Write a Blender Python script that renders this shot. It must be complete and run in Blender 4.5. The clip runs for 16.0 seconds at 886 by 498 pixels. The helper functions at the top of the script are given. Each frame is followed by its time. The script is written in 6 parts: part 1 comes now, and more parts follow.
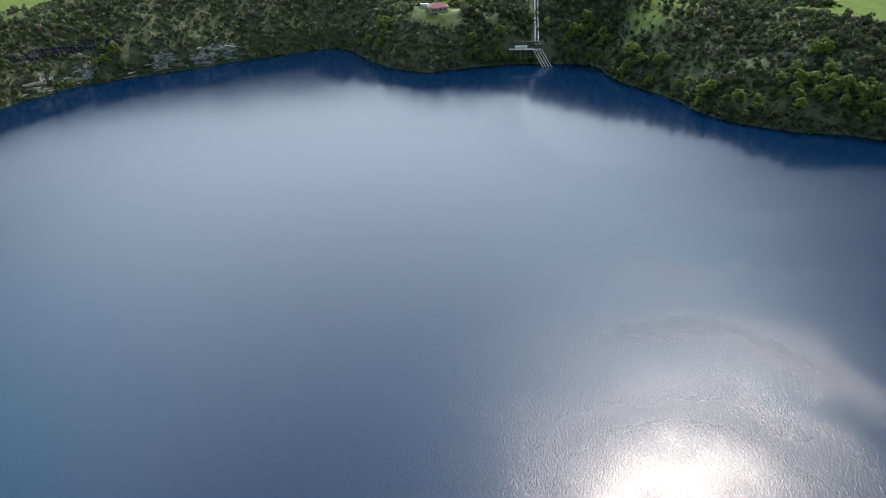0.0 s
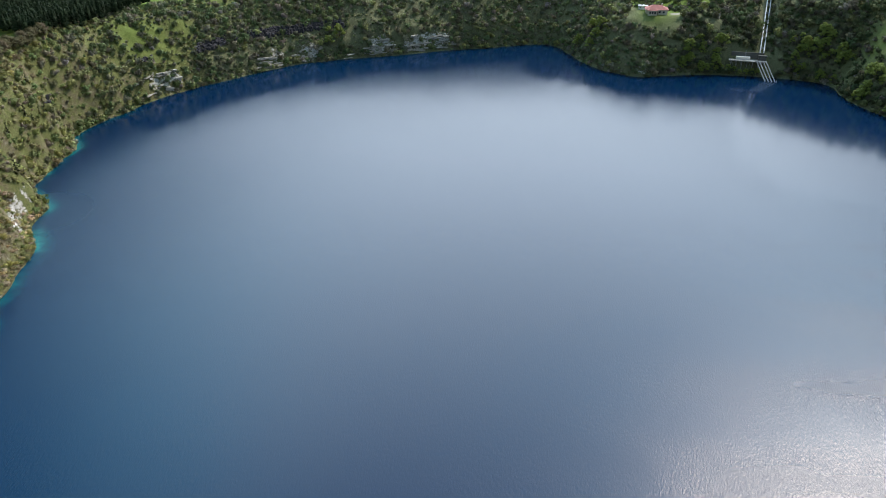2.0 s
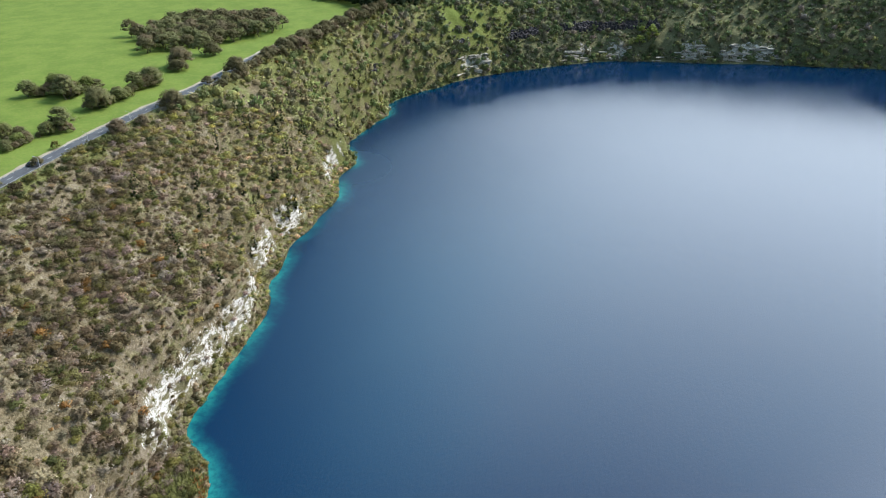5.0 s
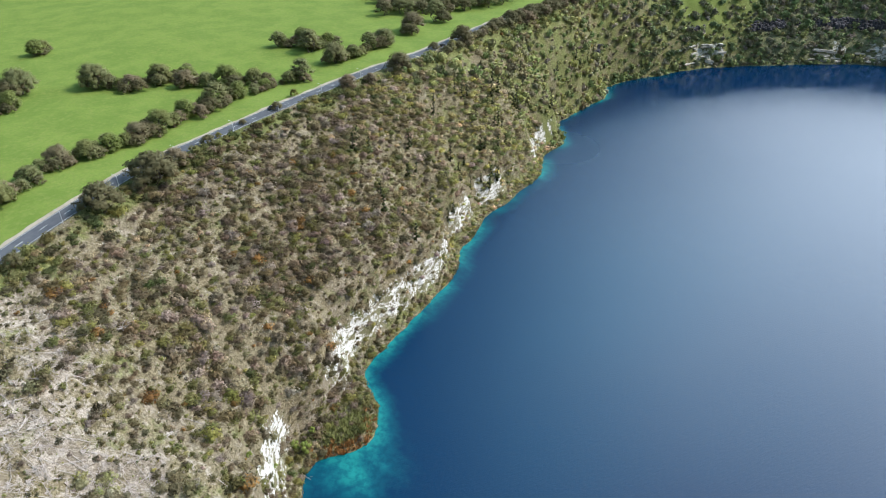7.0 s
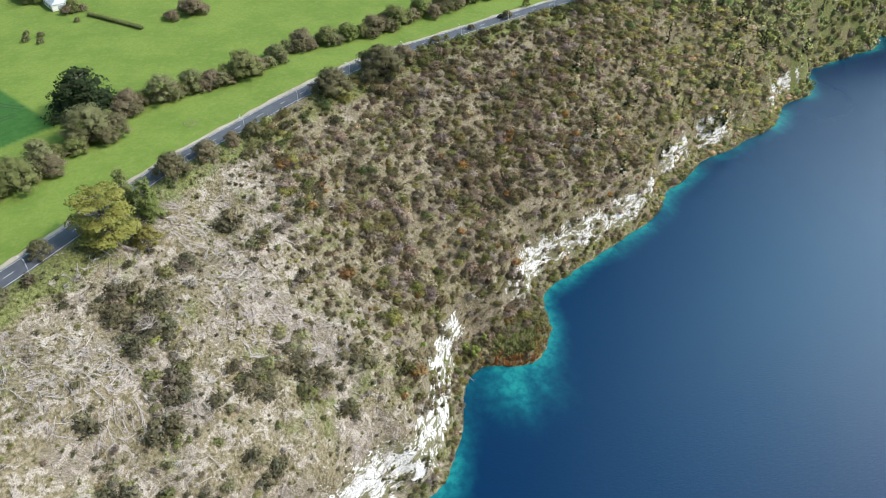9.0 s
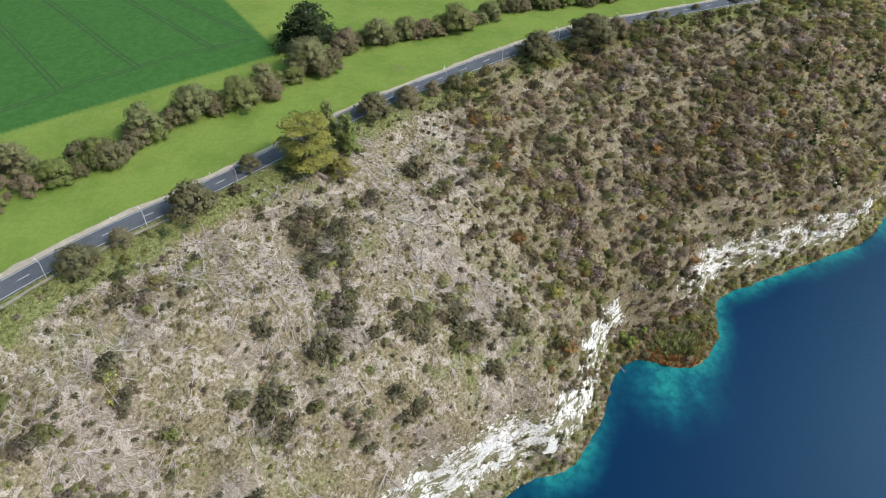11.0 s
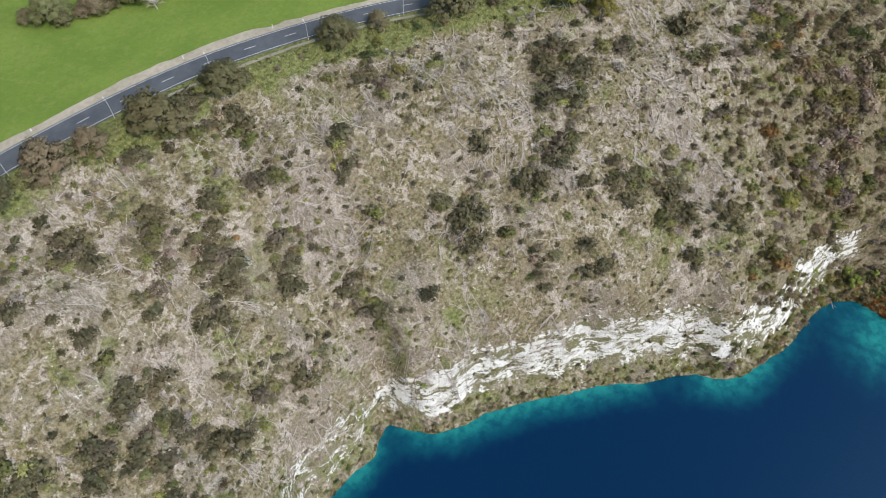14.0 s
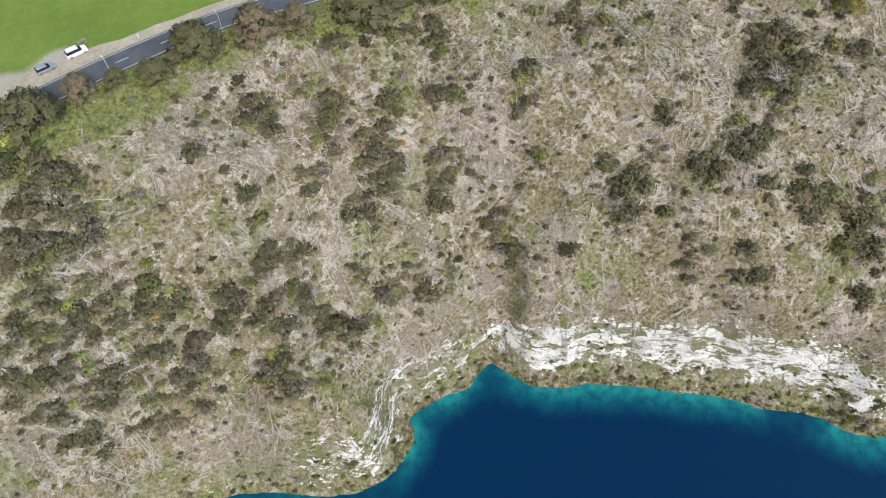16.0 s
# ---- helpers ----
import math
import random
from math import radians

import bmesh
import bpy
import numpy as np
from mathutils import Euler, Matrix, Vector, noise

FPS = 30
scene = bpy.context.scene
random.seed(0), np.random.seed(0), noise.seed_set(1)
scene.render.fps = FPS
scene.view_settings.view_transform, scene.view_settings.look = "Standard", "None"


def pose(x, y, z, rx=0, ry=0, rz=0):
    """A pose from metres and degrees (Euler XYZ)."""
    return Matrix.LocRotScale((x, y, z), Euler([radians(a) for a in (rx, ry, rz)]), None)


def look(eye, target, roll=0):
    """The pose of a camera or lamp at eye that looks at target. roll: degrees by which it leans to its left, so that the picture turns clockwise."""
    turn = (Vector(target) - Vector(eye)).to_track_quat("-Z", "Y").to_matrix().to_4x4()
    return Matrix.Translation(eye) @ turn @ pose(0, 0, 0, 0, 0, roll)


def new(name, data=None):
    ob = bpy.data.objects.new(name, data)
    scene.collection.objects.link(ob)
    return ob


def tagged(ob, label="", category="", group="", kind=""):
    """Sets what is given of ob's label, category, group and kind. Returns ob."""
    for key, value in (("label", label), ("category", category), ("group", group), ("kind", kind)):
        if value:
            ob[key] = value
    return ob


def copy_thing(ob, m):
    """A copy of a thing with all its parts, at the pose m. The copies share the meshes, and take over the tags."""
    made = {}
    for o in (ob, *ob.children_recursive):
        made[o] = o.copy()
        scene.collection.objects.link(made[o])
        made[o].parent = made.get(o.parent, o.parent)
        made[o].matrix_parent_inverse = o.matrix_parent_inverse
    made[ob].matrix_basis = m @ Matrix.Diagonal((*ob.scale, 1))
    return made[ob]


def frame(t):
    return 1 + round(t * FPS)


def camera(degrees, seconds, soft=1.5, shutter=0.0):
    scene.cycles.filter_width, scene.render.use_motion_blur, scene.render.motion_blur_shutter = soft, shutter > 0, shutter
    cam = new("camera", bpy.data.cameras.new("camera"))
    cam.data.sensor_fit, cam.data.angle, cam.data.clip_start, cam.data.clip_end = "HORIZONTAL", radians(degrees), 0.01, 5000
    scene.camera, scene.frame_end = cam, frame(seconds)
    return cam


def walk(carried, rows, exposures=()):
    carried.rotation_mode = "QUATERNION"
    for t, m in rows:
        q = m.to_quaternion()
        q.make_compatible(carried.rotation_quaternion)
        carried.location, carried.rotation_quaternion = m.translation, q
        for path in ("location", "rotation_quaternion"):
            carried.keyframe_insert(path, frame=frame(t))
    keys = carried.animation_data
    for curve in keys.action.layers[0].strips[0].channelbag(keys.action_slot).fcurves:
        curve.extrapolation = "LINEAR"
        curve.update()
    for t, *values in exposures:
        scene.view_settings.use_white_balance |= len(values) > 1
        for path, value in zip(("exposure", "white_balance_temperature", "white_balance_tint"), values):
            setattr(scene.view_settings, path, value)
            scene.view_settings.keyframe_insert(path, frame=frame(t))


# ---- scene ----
EXPOSURE = 0.0
SUN_STRENGTH, SUN_WIDE, SKY_STRENGTH = 2.70, 1.2, 0.110
CLOUD_STRENGTH, CLOUD_GLOW, CLOUD_FAR, CLOUD_NEAR, CLOUD_LOW, CLOUD_THIN, AUREOLE = 0.46, 10.6, 0.75, 0.955, -0.06, 0.44, 15.0
WATER_ROUGH, GUST_ROUGH, LEE_ROUGH, RIPPLE = 0.20, 0.325, 0.12, 0.75
WATER_DEEP, WATER_DEEP_2 = (0.0004, 0.0155, 0.0520), (0.0004, 0.0175, 0.0560)
GROUND_STEP = 1.5
cam = camera(64.31, 16.0, soft=1.0)
# seconds, place, yaw, pitch, roll
PATH = [
    (0.0, 0.00, 0.00, 189.75, -0.05, -28.99, -0.24),
    (0.5, -0.25, 1.61, 189.99, 4.30, -29.08, -0.25),
    (1.0, -0.50, 3.01, 190.22, 8.43, -29.16, -0.15),
    (1.5, -0.74, 4.23, 190.43, 12.51, -29.24, -0.14),
    (2.0, -0.97, 5.26, 190.62, 16.51, -29.33, -0.07),
    (2.5, -1.19, 6.12, 190.80, 20.54, -29.41, -0.03),
    (3.0, -1.40, 6.84, 190.95, 24.71, -29.51, 0.02),
    (3.5, -1.60, 7.40, 191.08, 28.87, -29.62, 0.06),
    (4.0, -1.78, 7.84, 191.20, 33.04, -29.72, 0.10),
    (4.2, -1.85, 7.98, 191.23, 34.66, -29.76, 0.09),
    (6.3, -2.40, 8.48, 191.41, 51.93, -30.17, 0.21),
    (6.5, -2.43, 8.45, 191.40, 53.88, -30.43, 0.22),
    (7.0, -2.50, 8.35, 191.36, 58.83, -31.55, 0.29),
    (7.5, -2.54, 8.19, 191.30, 63.75, -32.73, 0.24),
    (8.0, -2.55, 8.00, 191.20, 68.49, -34.04, 0.24),
    (8.5, -2.54, 7.79, 191.08, 73.19, -35.74, 0.27),
    (9.0, -2.50, 7.56, 190.93, 77.74, -38.00, 0.28),
    (9.2, -2.47, 7.47, 190.86, 79.50, -38.70, 0.24),
    (11.3, -1.89, 6.69, 189.80, 98.09, -41.02, -0.01),
    (11.5, -1.80, 6.65, 189.67, 99.86, -41.56, -0.04),
    (12.0, -1.55, 6.59, 189.31, 104.09, -43.13, -0.06),
    (12.5, -1.27, 6.61, 188.92, 107.99, -45.93, -0.02),
    (13.0, -0.94, 6.71, 188.49, 111.92, -48.62, -0.01),
    (13.5, -0.57, 6.90, 188.02, 115.87, -51.10, -0.02),
    (14.0, -0.16, 7.20, 187.51, 119.82, -52.70, -0.08),
    (14.5, 0.30, 7.62, 186.96, 123.78, -55.02, -0.07),
    (15.0, 0.81, 8.17, 186.37, 127.90, -55.88, -0.18),
    (15.5, 1.36, 8.86, 185.74, 133.95, -56.11, -0.17),
    (16.0, 1.96, 9.70, 185.06, 140.16, -56.30, -0.12),
]
walk(cam, [(t, pose(x, y, z, 90 + pitch, 0, yaw) @ pose(0, 0, 0, 0, 0, roll)) for t, x, y, z, yaw, pitch, roll in PATH],
     exposures=[(0.0, EXPOSURE - 0.22, 6280, 10), (2.0, EXPOSURE - 0.04, 6400, 10), (4.0, EXPOSURE + 0.15, 6500, 10), (7.0, EXPOSURE + 0.28, 6270, 10), (9.2, EXPOSURE + 0.22, 6320, 10),
                (12.0, EXPOSURE - 0.14, 6440, 12), (14.0, EXPOSURE - 0.21, 6440, 12), (16.0, EXPOSURE - 0.10, 6440, 12)])

# ---------------------------------------------------------------- world and sun
SUN_ELEVATION, SUN_TURN = radians(46.0), radians(24.4)
SUN_WAY = Vector((math.sin(SUN_TURN) * math.cos(SUN_ELEVATION), math.cos(SUN_TURN) * math.cos(SUN_ELEVATION), math.sin(SUN_ELEVATION)))


class Nodes:
    """Short hand for building a node tree."""

    def __init__(self, tree):
        self.tree = tree

    def add(self, kind, inputs=()):
        node = self.tree.nodes.new(kind)
        for key, value in dict(inputs).items():
            self.put(node.inputs[key], value)
        return node

    def put(self, socket, value):
        if isinstance(value, bpy.types.NodeSocket):
            self.tree.links.new(value, socket)
        else:
            socket.default_value = value

    def math(self, operation, a, b=0.0, c=0.0, clamp=False):
        node = self.add("ShaderNodeMath", {0: a, 1: b, 2: c})
        node.operation, node.use_clamp = operation, clamp
        return node.outputs[0]

    def vector(self, operation, a, b=(0.0, 0.0, 0.0), scale=1.0):
        node = self.add("ShaderNodeVectorMath", {0: a, 1: b})
        node.operation = operation
        self.put(node.inputs[3], scale)
        return node.outputs["Value"] if operation == "DOT_PRODUCT" else node.outputs[0]

    def noise(self, vector, scale, detail=4.0, rough=0.55, distort=0.0):
        return self.add("ShaderNodeTexNoise", {"Vector": vector, "Scale": scale, "Detail": detail, "Roughness": rough, "Distortion": distort}).outputs[0]

    def mix(self, factor, a, b):
        node = self.add("ShaderNodeMix")
        node.data_type = "RGBA"
        self.put(node.inputs[0], factor)
        for socket, value in ((node.inputs[6], a), (node.inputs[7], b)):
            self.put(socket, (*value, 1.0) if isinstance(value, tuple) and len(value) == 3 else value)
        return node.outputs[2]

    def step(self, value, low, high):
        node = self.add("ShaderNodeMapRange", {0: value, 1: low, 2: high, 3: 0.0, 4: 1.0})
        node.interpolation_type = "SMOOTHSTEP"
        return node.outputs[0]

    def attribute(self, name):
        node = self.add("ShaderNodeAttribute")
        node.attribute_name = name
        return node


# a bright veil of thin cloud stands west of the sun and glares round it
VEIL_WAY = Vector((-0.103, 0.736, 0.669))
world = bpy.data.worlds.new("sky")
scene.world = world
world.use_nodes = True
world.node_tree.nodes.clear()
n = Nodes(world.node_tree)
sky = n.add("ShaderNodeTexSky")
sky.sky_type, sky.sun_disc, sky.sun_elevation, sky.sun_rotation = "NISHITA", False, SUN_ELEVATION, SUN_TURN
sky.dust_density = 1.6
way = n.add("ShaderNodeTexCoord").outputs["Generated"]
split = n.add("ShaderNodeSeparateXYZ", {0: way})
height = n.math("MAXIMUM", split.outputs[2], 0.06)
flat = n.add("ShaderNodeCombineXYZ", {0: n.math("DIVIDE", split.outputs[0], height), 1: n.math("DIVIDE", split.outputs[1], height), 2: 0.0}).outputs[0]
raised = n.math("MULTIPLY_ADD", n.step(split.outputs[2], 0.52, 0.94), CLOUD_THIN, CLOUD_LOW)
cover = n.math("DIVIDE", n.math("SUBTRACT", n.noise(flat, 1.0, 5.0, 0.5, 0.3), raised), 0.45, clamp=True)
near_sun = n.math("MAXIMUM", n.vector("DOT_PRODUCT", way, VEIL_WAY), 0.0)
veil = n.step(near_sun, CLOUD_FAR, CLOUD_NEAR)
glow = n.math("MULTIPLY_ADD", veil, CLOUD_GLOW, 1.0)
aureole = n.add("ShaderNodeBackground", {0: (0.95, 0.95, 0.96, 1.0), 1: n.math("MULTIPLY", n.step(n.vector("DOT_PRODUCT", way, SUN_WAY), 0.948, 0.998), 0.82 * AUREOLE * CLOUD_STRENGTH)})
clear = n.add("ShaderNodeBackground", {0: sky.outputs[0], 1: SKY_STRENGTH})
cloud = n.add("ShaderNodeBackground", {0: n.mix(n.step(split.outputs[2], 0.30, 0.62), (0.84, 0.95, 1.05), n.mix(n.step(near_sun, 0.86, 0.975), (0.48, 0.92, 1.17), (0.76, 0.94, 1.09))), 1: n.math("MULTIPLY", n.math("MULTIPLY", glow, CLOUD_STRENGTH), n.math("MULTIPLY_ADD", n.step(split.outputs[2], 0.03, 0.45), 0.60, 0.40))})
both = n.add("ShaderNodeMixShader", {0: cover, 1: clear.outputs[0], 2: cloud.outputs[0]})
n.add("ShaderNodeOutputWorld", {0: n.add("ShaderNodeAddShader", {0: both.outputs[0], 1: aureole.outputs[0]}).outputs[0]})

sun = new("sun", bpy.data.lights.new("sun", "SUN"))
sun.data.energy, sun.data.angle, sun.data.color = SUN_STRENGTH, radians(SUN_WIDE), (1.0, 0.845, 0.700)
sun.matrix_world = look(SUN_WAY * 900, (0, 0, 0))

# ---------------------------------------------------------------- materials


def material(name, rough=0.8, specular=0.3):
    mat = bpy.data.materials.new(name)
    mat.use_nodes = True
    nodes = Nodes(mat.node_tree)
    shader = mat.node_tree.nodes["Principled BSDF"]
    shader.inputs["Roughness"].default_value = rough
    shader.inputs["Specular IOR Level"].default_value = specular
    place = nodes.add("ShaderNodeNewGeometry").outputs["Position"]
    return mat, nodes, shader, place


def bump(nodes, shader, height_value, strength, distance):
    node = nodes.add("ShaderNodeBump", {"Strength": strength, "Distance": distance, "Height": height_value})
    nodes.put(shader.inputs["Normal"], node.outputs[0])


def plain(name, colour, rough=0.6, metal=0.0, grain=6.0, spread=0.25, specular=0.3):
    """Paint, metal or plastic, with two scales of grime."""
    mat, nodes, shader, place = material(name, rough, specular)
    shader.inputs["Metallic"].default_value = metal
    fine, wide = nodes.noise(place, grain), nodes.noise(place, grain * 0.13)
    value = nodes.math("ADD", nodes.math("MULTIPLY", fine, spread), nodes.math("MULTIPLY", wide, spread))
    value = nodes.math("ADD", value, 1.0 - spread)
    nodes.put(shader.inputs["Base Color"], nodes.vector("SCALE", colour, scale=value))
    return mat


def soft_leaves(mat, nodes, shader, colour, turned=True, through_light=0.4):
    """Leaves shade as the rounded mass they belong to, and let some light through."""
    out = nodes.attribute("out").outputs["Vector"]
    if turned:
        node = nodes.add("ShaderNodeVectorTransform", {0: out})
        node.vector_type, node.convert_from, node.convert_to = "VECTOR", "OBJECT", "WORLD"
        out = node.outputs[0]
    own = nodes.add("ShaderNodeNewGeometry").outputs["Normal"]
    normal = nodes.vector("NORMALIZE", nodes.vector("ADD", nodes.vector("SCALE", out, scale=1.2), own))
    nodes.put(shader.inputs["Base Color"], colour)
    nodes.put(shader.inputs["Normal"], normal)
    glow_through = nodes.add("ShaderNodeBsdfTranslucent", {"Color": colour, "Normal": normal})
    both_ways = nodes.add("ShaderNodeMixShader", {0: through_light, 1: shader.outputs[0], 2: glow_through.outputs[0]})
    nodes.put(mat.node_tree.nodes["Material Output"].inputs[0], both_ways.outputs[0])


def leafy(name, low, high, odd, rough=0.75):
    """Foliage: each leaf clump differs a little, each plant more."""
    mat, nodes, shader, place = material(name, rough, 0.2)
    island = nodes.add("ShaderNodeNewGeometry").outputs["Random Per Island"]
    tint = nodes.attribute("tint").outputs["Fac"]
    plant = nodes.add("ShaderNodeObjectInfo").outputs["Random"]
    blend = nodes.math("ADD", nodes.math("MULTIPLY", island, 0.45), nodes.math("MULTIPLY", nodes.noise(place, 0.9), 0.55))
    colour = nodes.mix(blend, low, high)
    colour = nodes.mix(nodes.math("MULTIPLY", nodes.math("FRACT", nodes.math("ADD", tint, plant)), 0.75), colour, odd)
    soft_leaves(mat, nodes, shader, colour)
    return mat


def scrub_material(name):
    """Mixed scrub: the plant's own hue comes from its hue attribute."""
    mat, nodes, shader, place = material(name, 0.85, 0.12)
    island = nodes.add("ShaderNodeNewGeometry").outputs["Random Per Island"]
    hue = nodes.attribute("hue").outputs["Color"]
    shade = nodes.math("ADD", nodes.math("MULTIPLY", island, 0.55), 0.74)
    shade = nodes.math("MULTIPLY", shade, nodes.math("ADD", nodes.math("MULTIPLY", nodes.noise(place, 1.3), 0.5), 0.75))
    soft_leaves(mat, nodes, shader, nodes.vector("SCALE", hue, scale=shade))
    return mat


def ground_material():
    mat, nodes, shader, place = material("ground", 0.95, 0.1)
    zone = nodes.add("ShaderNodeSeparateColor", {0: nodes.attribute("zone").outputs["Color"]})
    cover_zone = nodes.add("ShaderNodeSeparateColor", {0: nodes.attribute("cover").outputs["Color"]})
    field, lime, lush = zone.outputs
    dry, dark_field, gravel = cover_zone.outputs
    fine, mid, wide = nodes.noise(place, 2.6, 6.0, 0.7), nodes.noise(place, 0.42, 5.0, 0.62), nodes.noise(place, 0.06, 5.0, 0.55)
    # meadow: streaks and patches of greener and yellower grass
    meadow = nodes.mix(nodes.step(wide, 0.36, 0.64), (0.124, 0.184, 0.034), (0.168, 0.228, 0.046))
    meadow = nodes.mix(nodes.math("MULTIPLY", nodes.step(mid, 0.45, 0.68), 0.5), meadow, (0.205, 0.235, 0.066))
    grain = nodes.noise(place, 0.85, 5.0, 0.7)
    meadow = nodes.mix(nodes.math("MULTIPLY", nodes.step(grain, 0.42, 0.66), 0.38), meadow, (0.098, 0.150, 0.028))
    crop = nodes.mix(nodes.step(mid, 0.3, 0.75), (0.030, 0.098, 0.022), (0.048, 0.125, 0.03))
    meadow = nodes.mix(dark_field, meadow, crop)
    meadow = nodes.mix(nodes.math("MULTIPLY", nodes.step(fine, 0.35, 0.8), 0.3), meadow, (0.07, 0.11, 0.02))
    # hillside: mottled straw and olive grass, crisp patches of bare cream earth, lilac-grey twig litter
    clod, blot = nodes.noise(place, 1.1, 5.0, 0.72), nodes.noise(place, 0.24, 6.0, 0.74, 0.7)
    streaks = nodes.noise(nodes.add("ShaderNodeMapping", {0: place, "Rotation": (0, 0, 0.65), "Scale": (4.2, 1.1, 1.6)}).outputs[0], 1.0, 4.0, 0.7, 0.5)
    earth = nodes.mix(nodes.step(fine, 0.34, 0.66), (0.25, 0.208, 0.168), (0.51, 0.44, 0.365))
    straw = nodes.mix(nodes.step(clod, 0.34, 0.66), (0.114, 0.093, 0.051), (0.300, 0.248, 0.158))
    twigs = nodes.mix(nodes.step(streaks, 0.40, 0.62), (0.150, 0.122, 0.101), (0.385, 0.322, 0.278))
    straw = nodes.mix(nodes.math("MULTIPLY", nodes.step(nodes.noise(place, 0.055, 4.0, 0.6), 0.46, 0.60), 0.6), straw, twigs)
    straw = nodes.mix(nodes.step(nodes.math("ADD", blot, nodes.math("MULTIPLY", clod, 0.22)), 0.61, 0.70), straw, earth)
    litter = nodes.mix(nodes.step(clod, 0.34, 0.66), (0.108, 0.089, 0.051), (0.272, 0.224, 0.142))
    litter = nodes.mix(nodes.math("MULTIPLY", nodes.step(blot, 0.56, 0.64), 0.6), litter, (0.36, 0.315, 0.25))
    turf = nodes.mix(nodes.step(clod, 0.34, 0.68), (0.082, 0.094, 0.030), (0.235, 0.240, 0.092))
    hill = nodes.mix(nodes.step(nodes.math("ADD", dry, nodes.math("MULTIPLY", mid, 0.7)), 0.55, 1.05), litter, straw)
    hill = nodes.mix(nodes.step(nodes.math("ADD", lush, nodes.math("MULTIPLY", nodes.noise(place, 0.16, 6.0, 0.7), 0.9)), 0.555, 0.83), hill, turf)
    hill = nodes.mix(nodes.step(dry, 0.0, -0.4), hill, nodes.mix(nodes.step(clod, 0.3, 0.7), (0.100, 0.112, 0.060), (0.22, 0.22, 0.128)))
    # limestone: white beds that run level along the face, grassy ledges between them, smooth grey plates
    beds = nodes.add("ShaderNodeMapping", {0: place, "Rotation": (0.05, -0.04, 0.0), "Scale": (0.20, 0.20, 0.50)}).outputs[0]
    seam, shelf = nodes.noise(beds, 1.0, 7.0, 0.72, 0.5), nodes.noise(nodes.vector("ADD", beds, (7.3, 2.1, 4.4)), 0.75, 6.0, 0.70, 0.6)
    stone = nodes.mix(nodes.step(seam, 0.38, 0.55), (0.45, 0.415, 0.37), (0.71, 0.685, 0.65))
    stone = nodes.mix(nodes.math("MULTIPLY", nodes.step(blot, 0.54, 0.60), 0.75), stone, (0.52, 0.51, 0.505))
    stone = nodes.mix(nodes.step(fine, 0.64, 0.78), stone, (0.24, 0.215, 0.17))
    turfy = nodes.mix(nodes.step(fine, 0.3, 0.7), (0.105, 0.100, 0.048), (0.26, 0.235, 0.14))
    stone = nodes.mix(nodes.step(nodes.math("ADD", shelf, nodes.math("MULTIPLY", clod, 0.45)), 0.735, 0.775), stone, turfy)
    shingle = nodes.mix(nodes.step(fine, 0.25, 0.75), (0.26, 0.235, 0.195), (0.43, 0.395, 0.34))
    ragged = nodes.math("ADD", nodes.math("MULTIPLY", clod, 0.5), nodes.math("MULTIPLY", seam, 0.5))
    hill = nodes.mix(nodes.step(nodes.math("ADD", lime, nodes.math("MULTIPLY", nodes.math("SUBTRACT", ragged, 0.5), 2.4)), 0.40, 0.48), hill, stone)
    colour = nodes.mix(field, hill, meadow)
    colour = nodes.mix(nodes.step(nodes.math("ADD", gravel, nodes.math("MULTIPLY", fine, 0.5)), 0.6, 0.85), colour, shingle)
    nodes.put(shader.inputs["Base Color"], colour)
    rough_height = nodes.math("ADD", nodes.math("MULTIPLY", clod, 0.7), nodes.math("MULTIPLY", seam, 0.5))
    strength = nodes.math("MULTIPLY_ADD", field, -0.55, 0.7)
    node = nodes.add("ShaderNodeBump", {"Strength": strength, "Distance": 1.4, "Height": rough_height})
    nodes.put(shader.inputs["Normal"], node.outputs[0])
    return mat


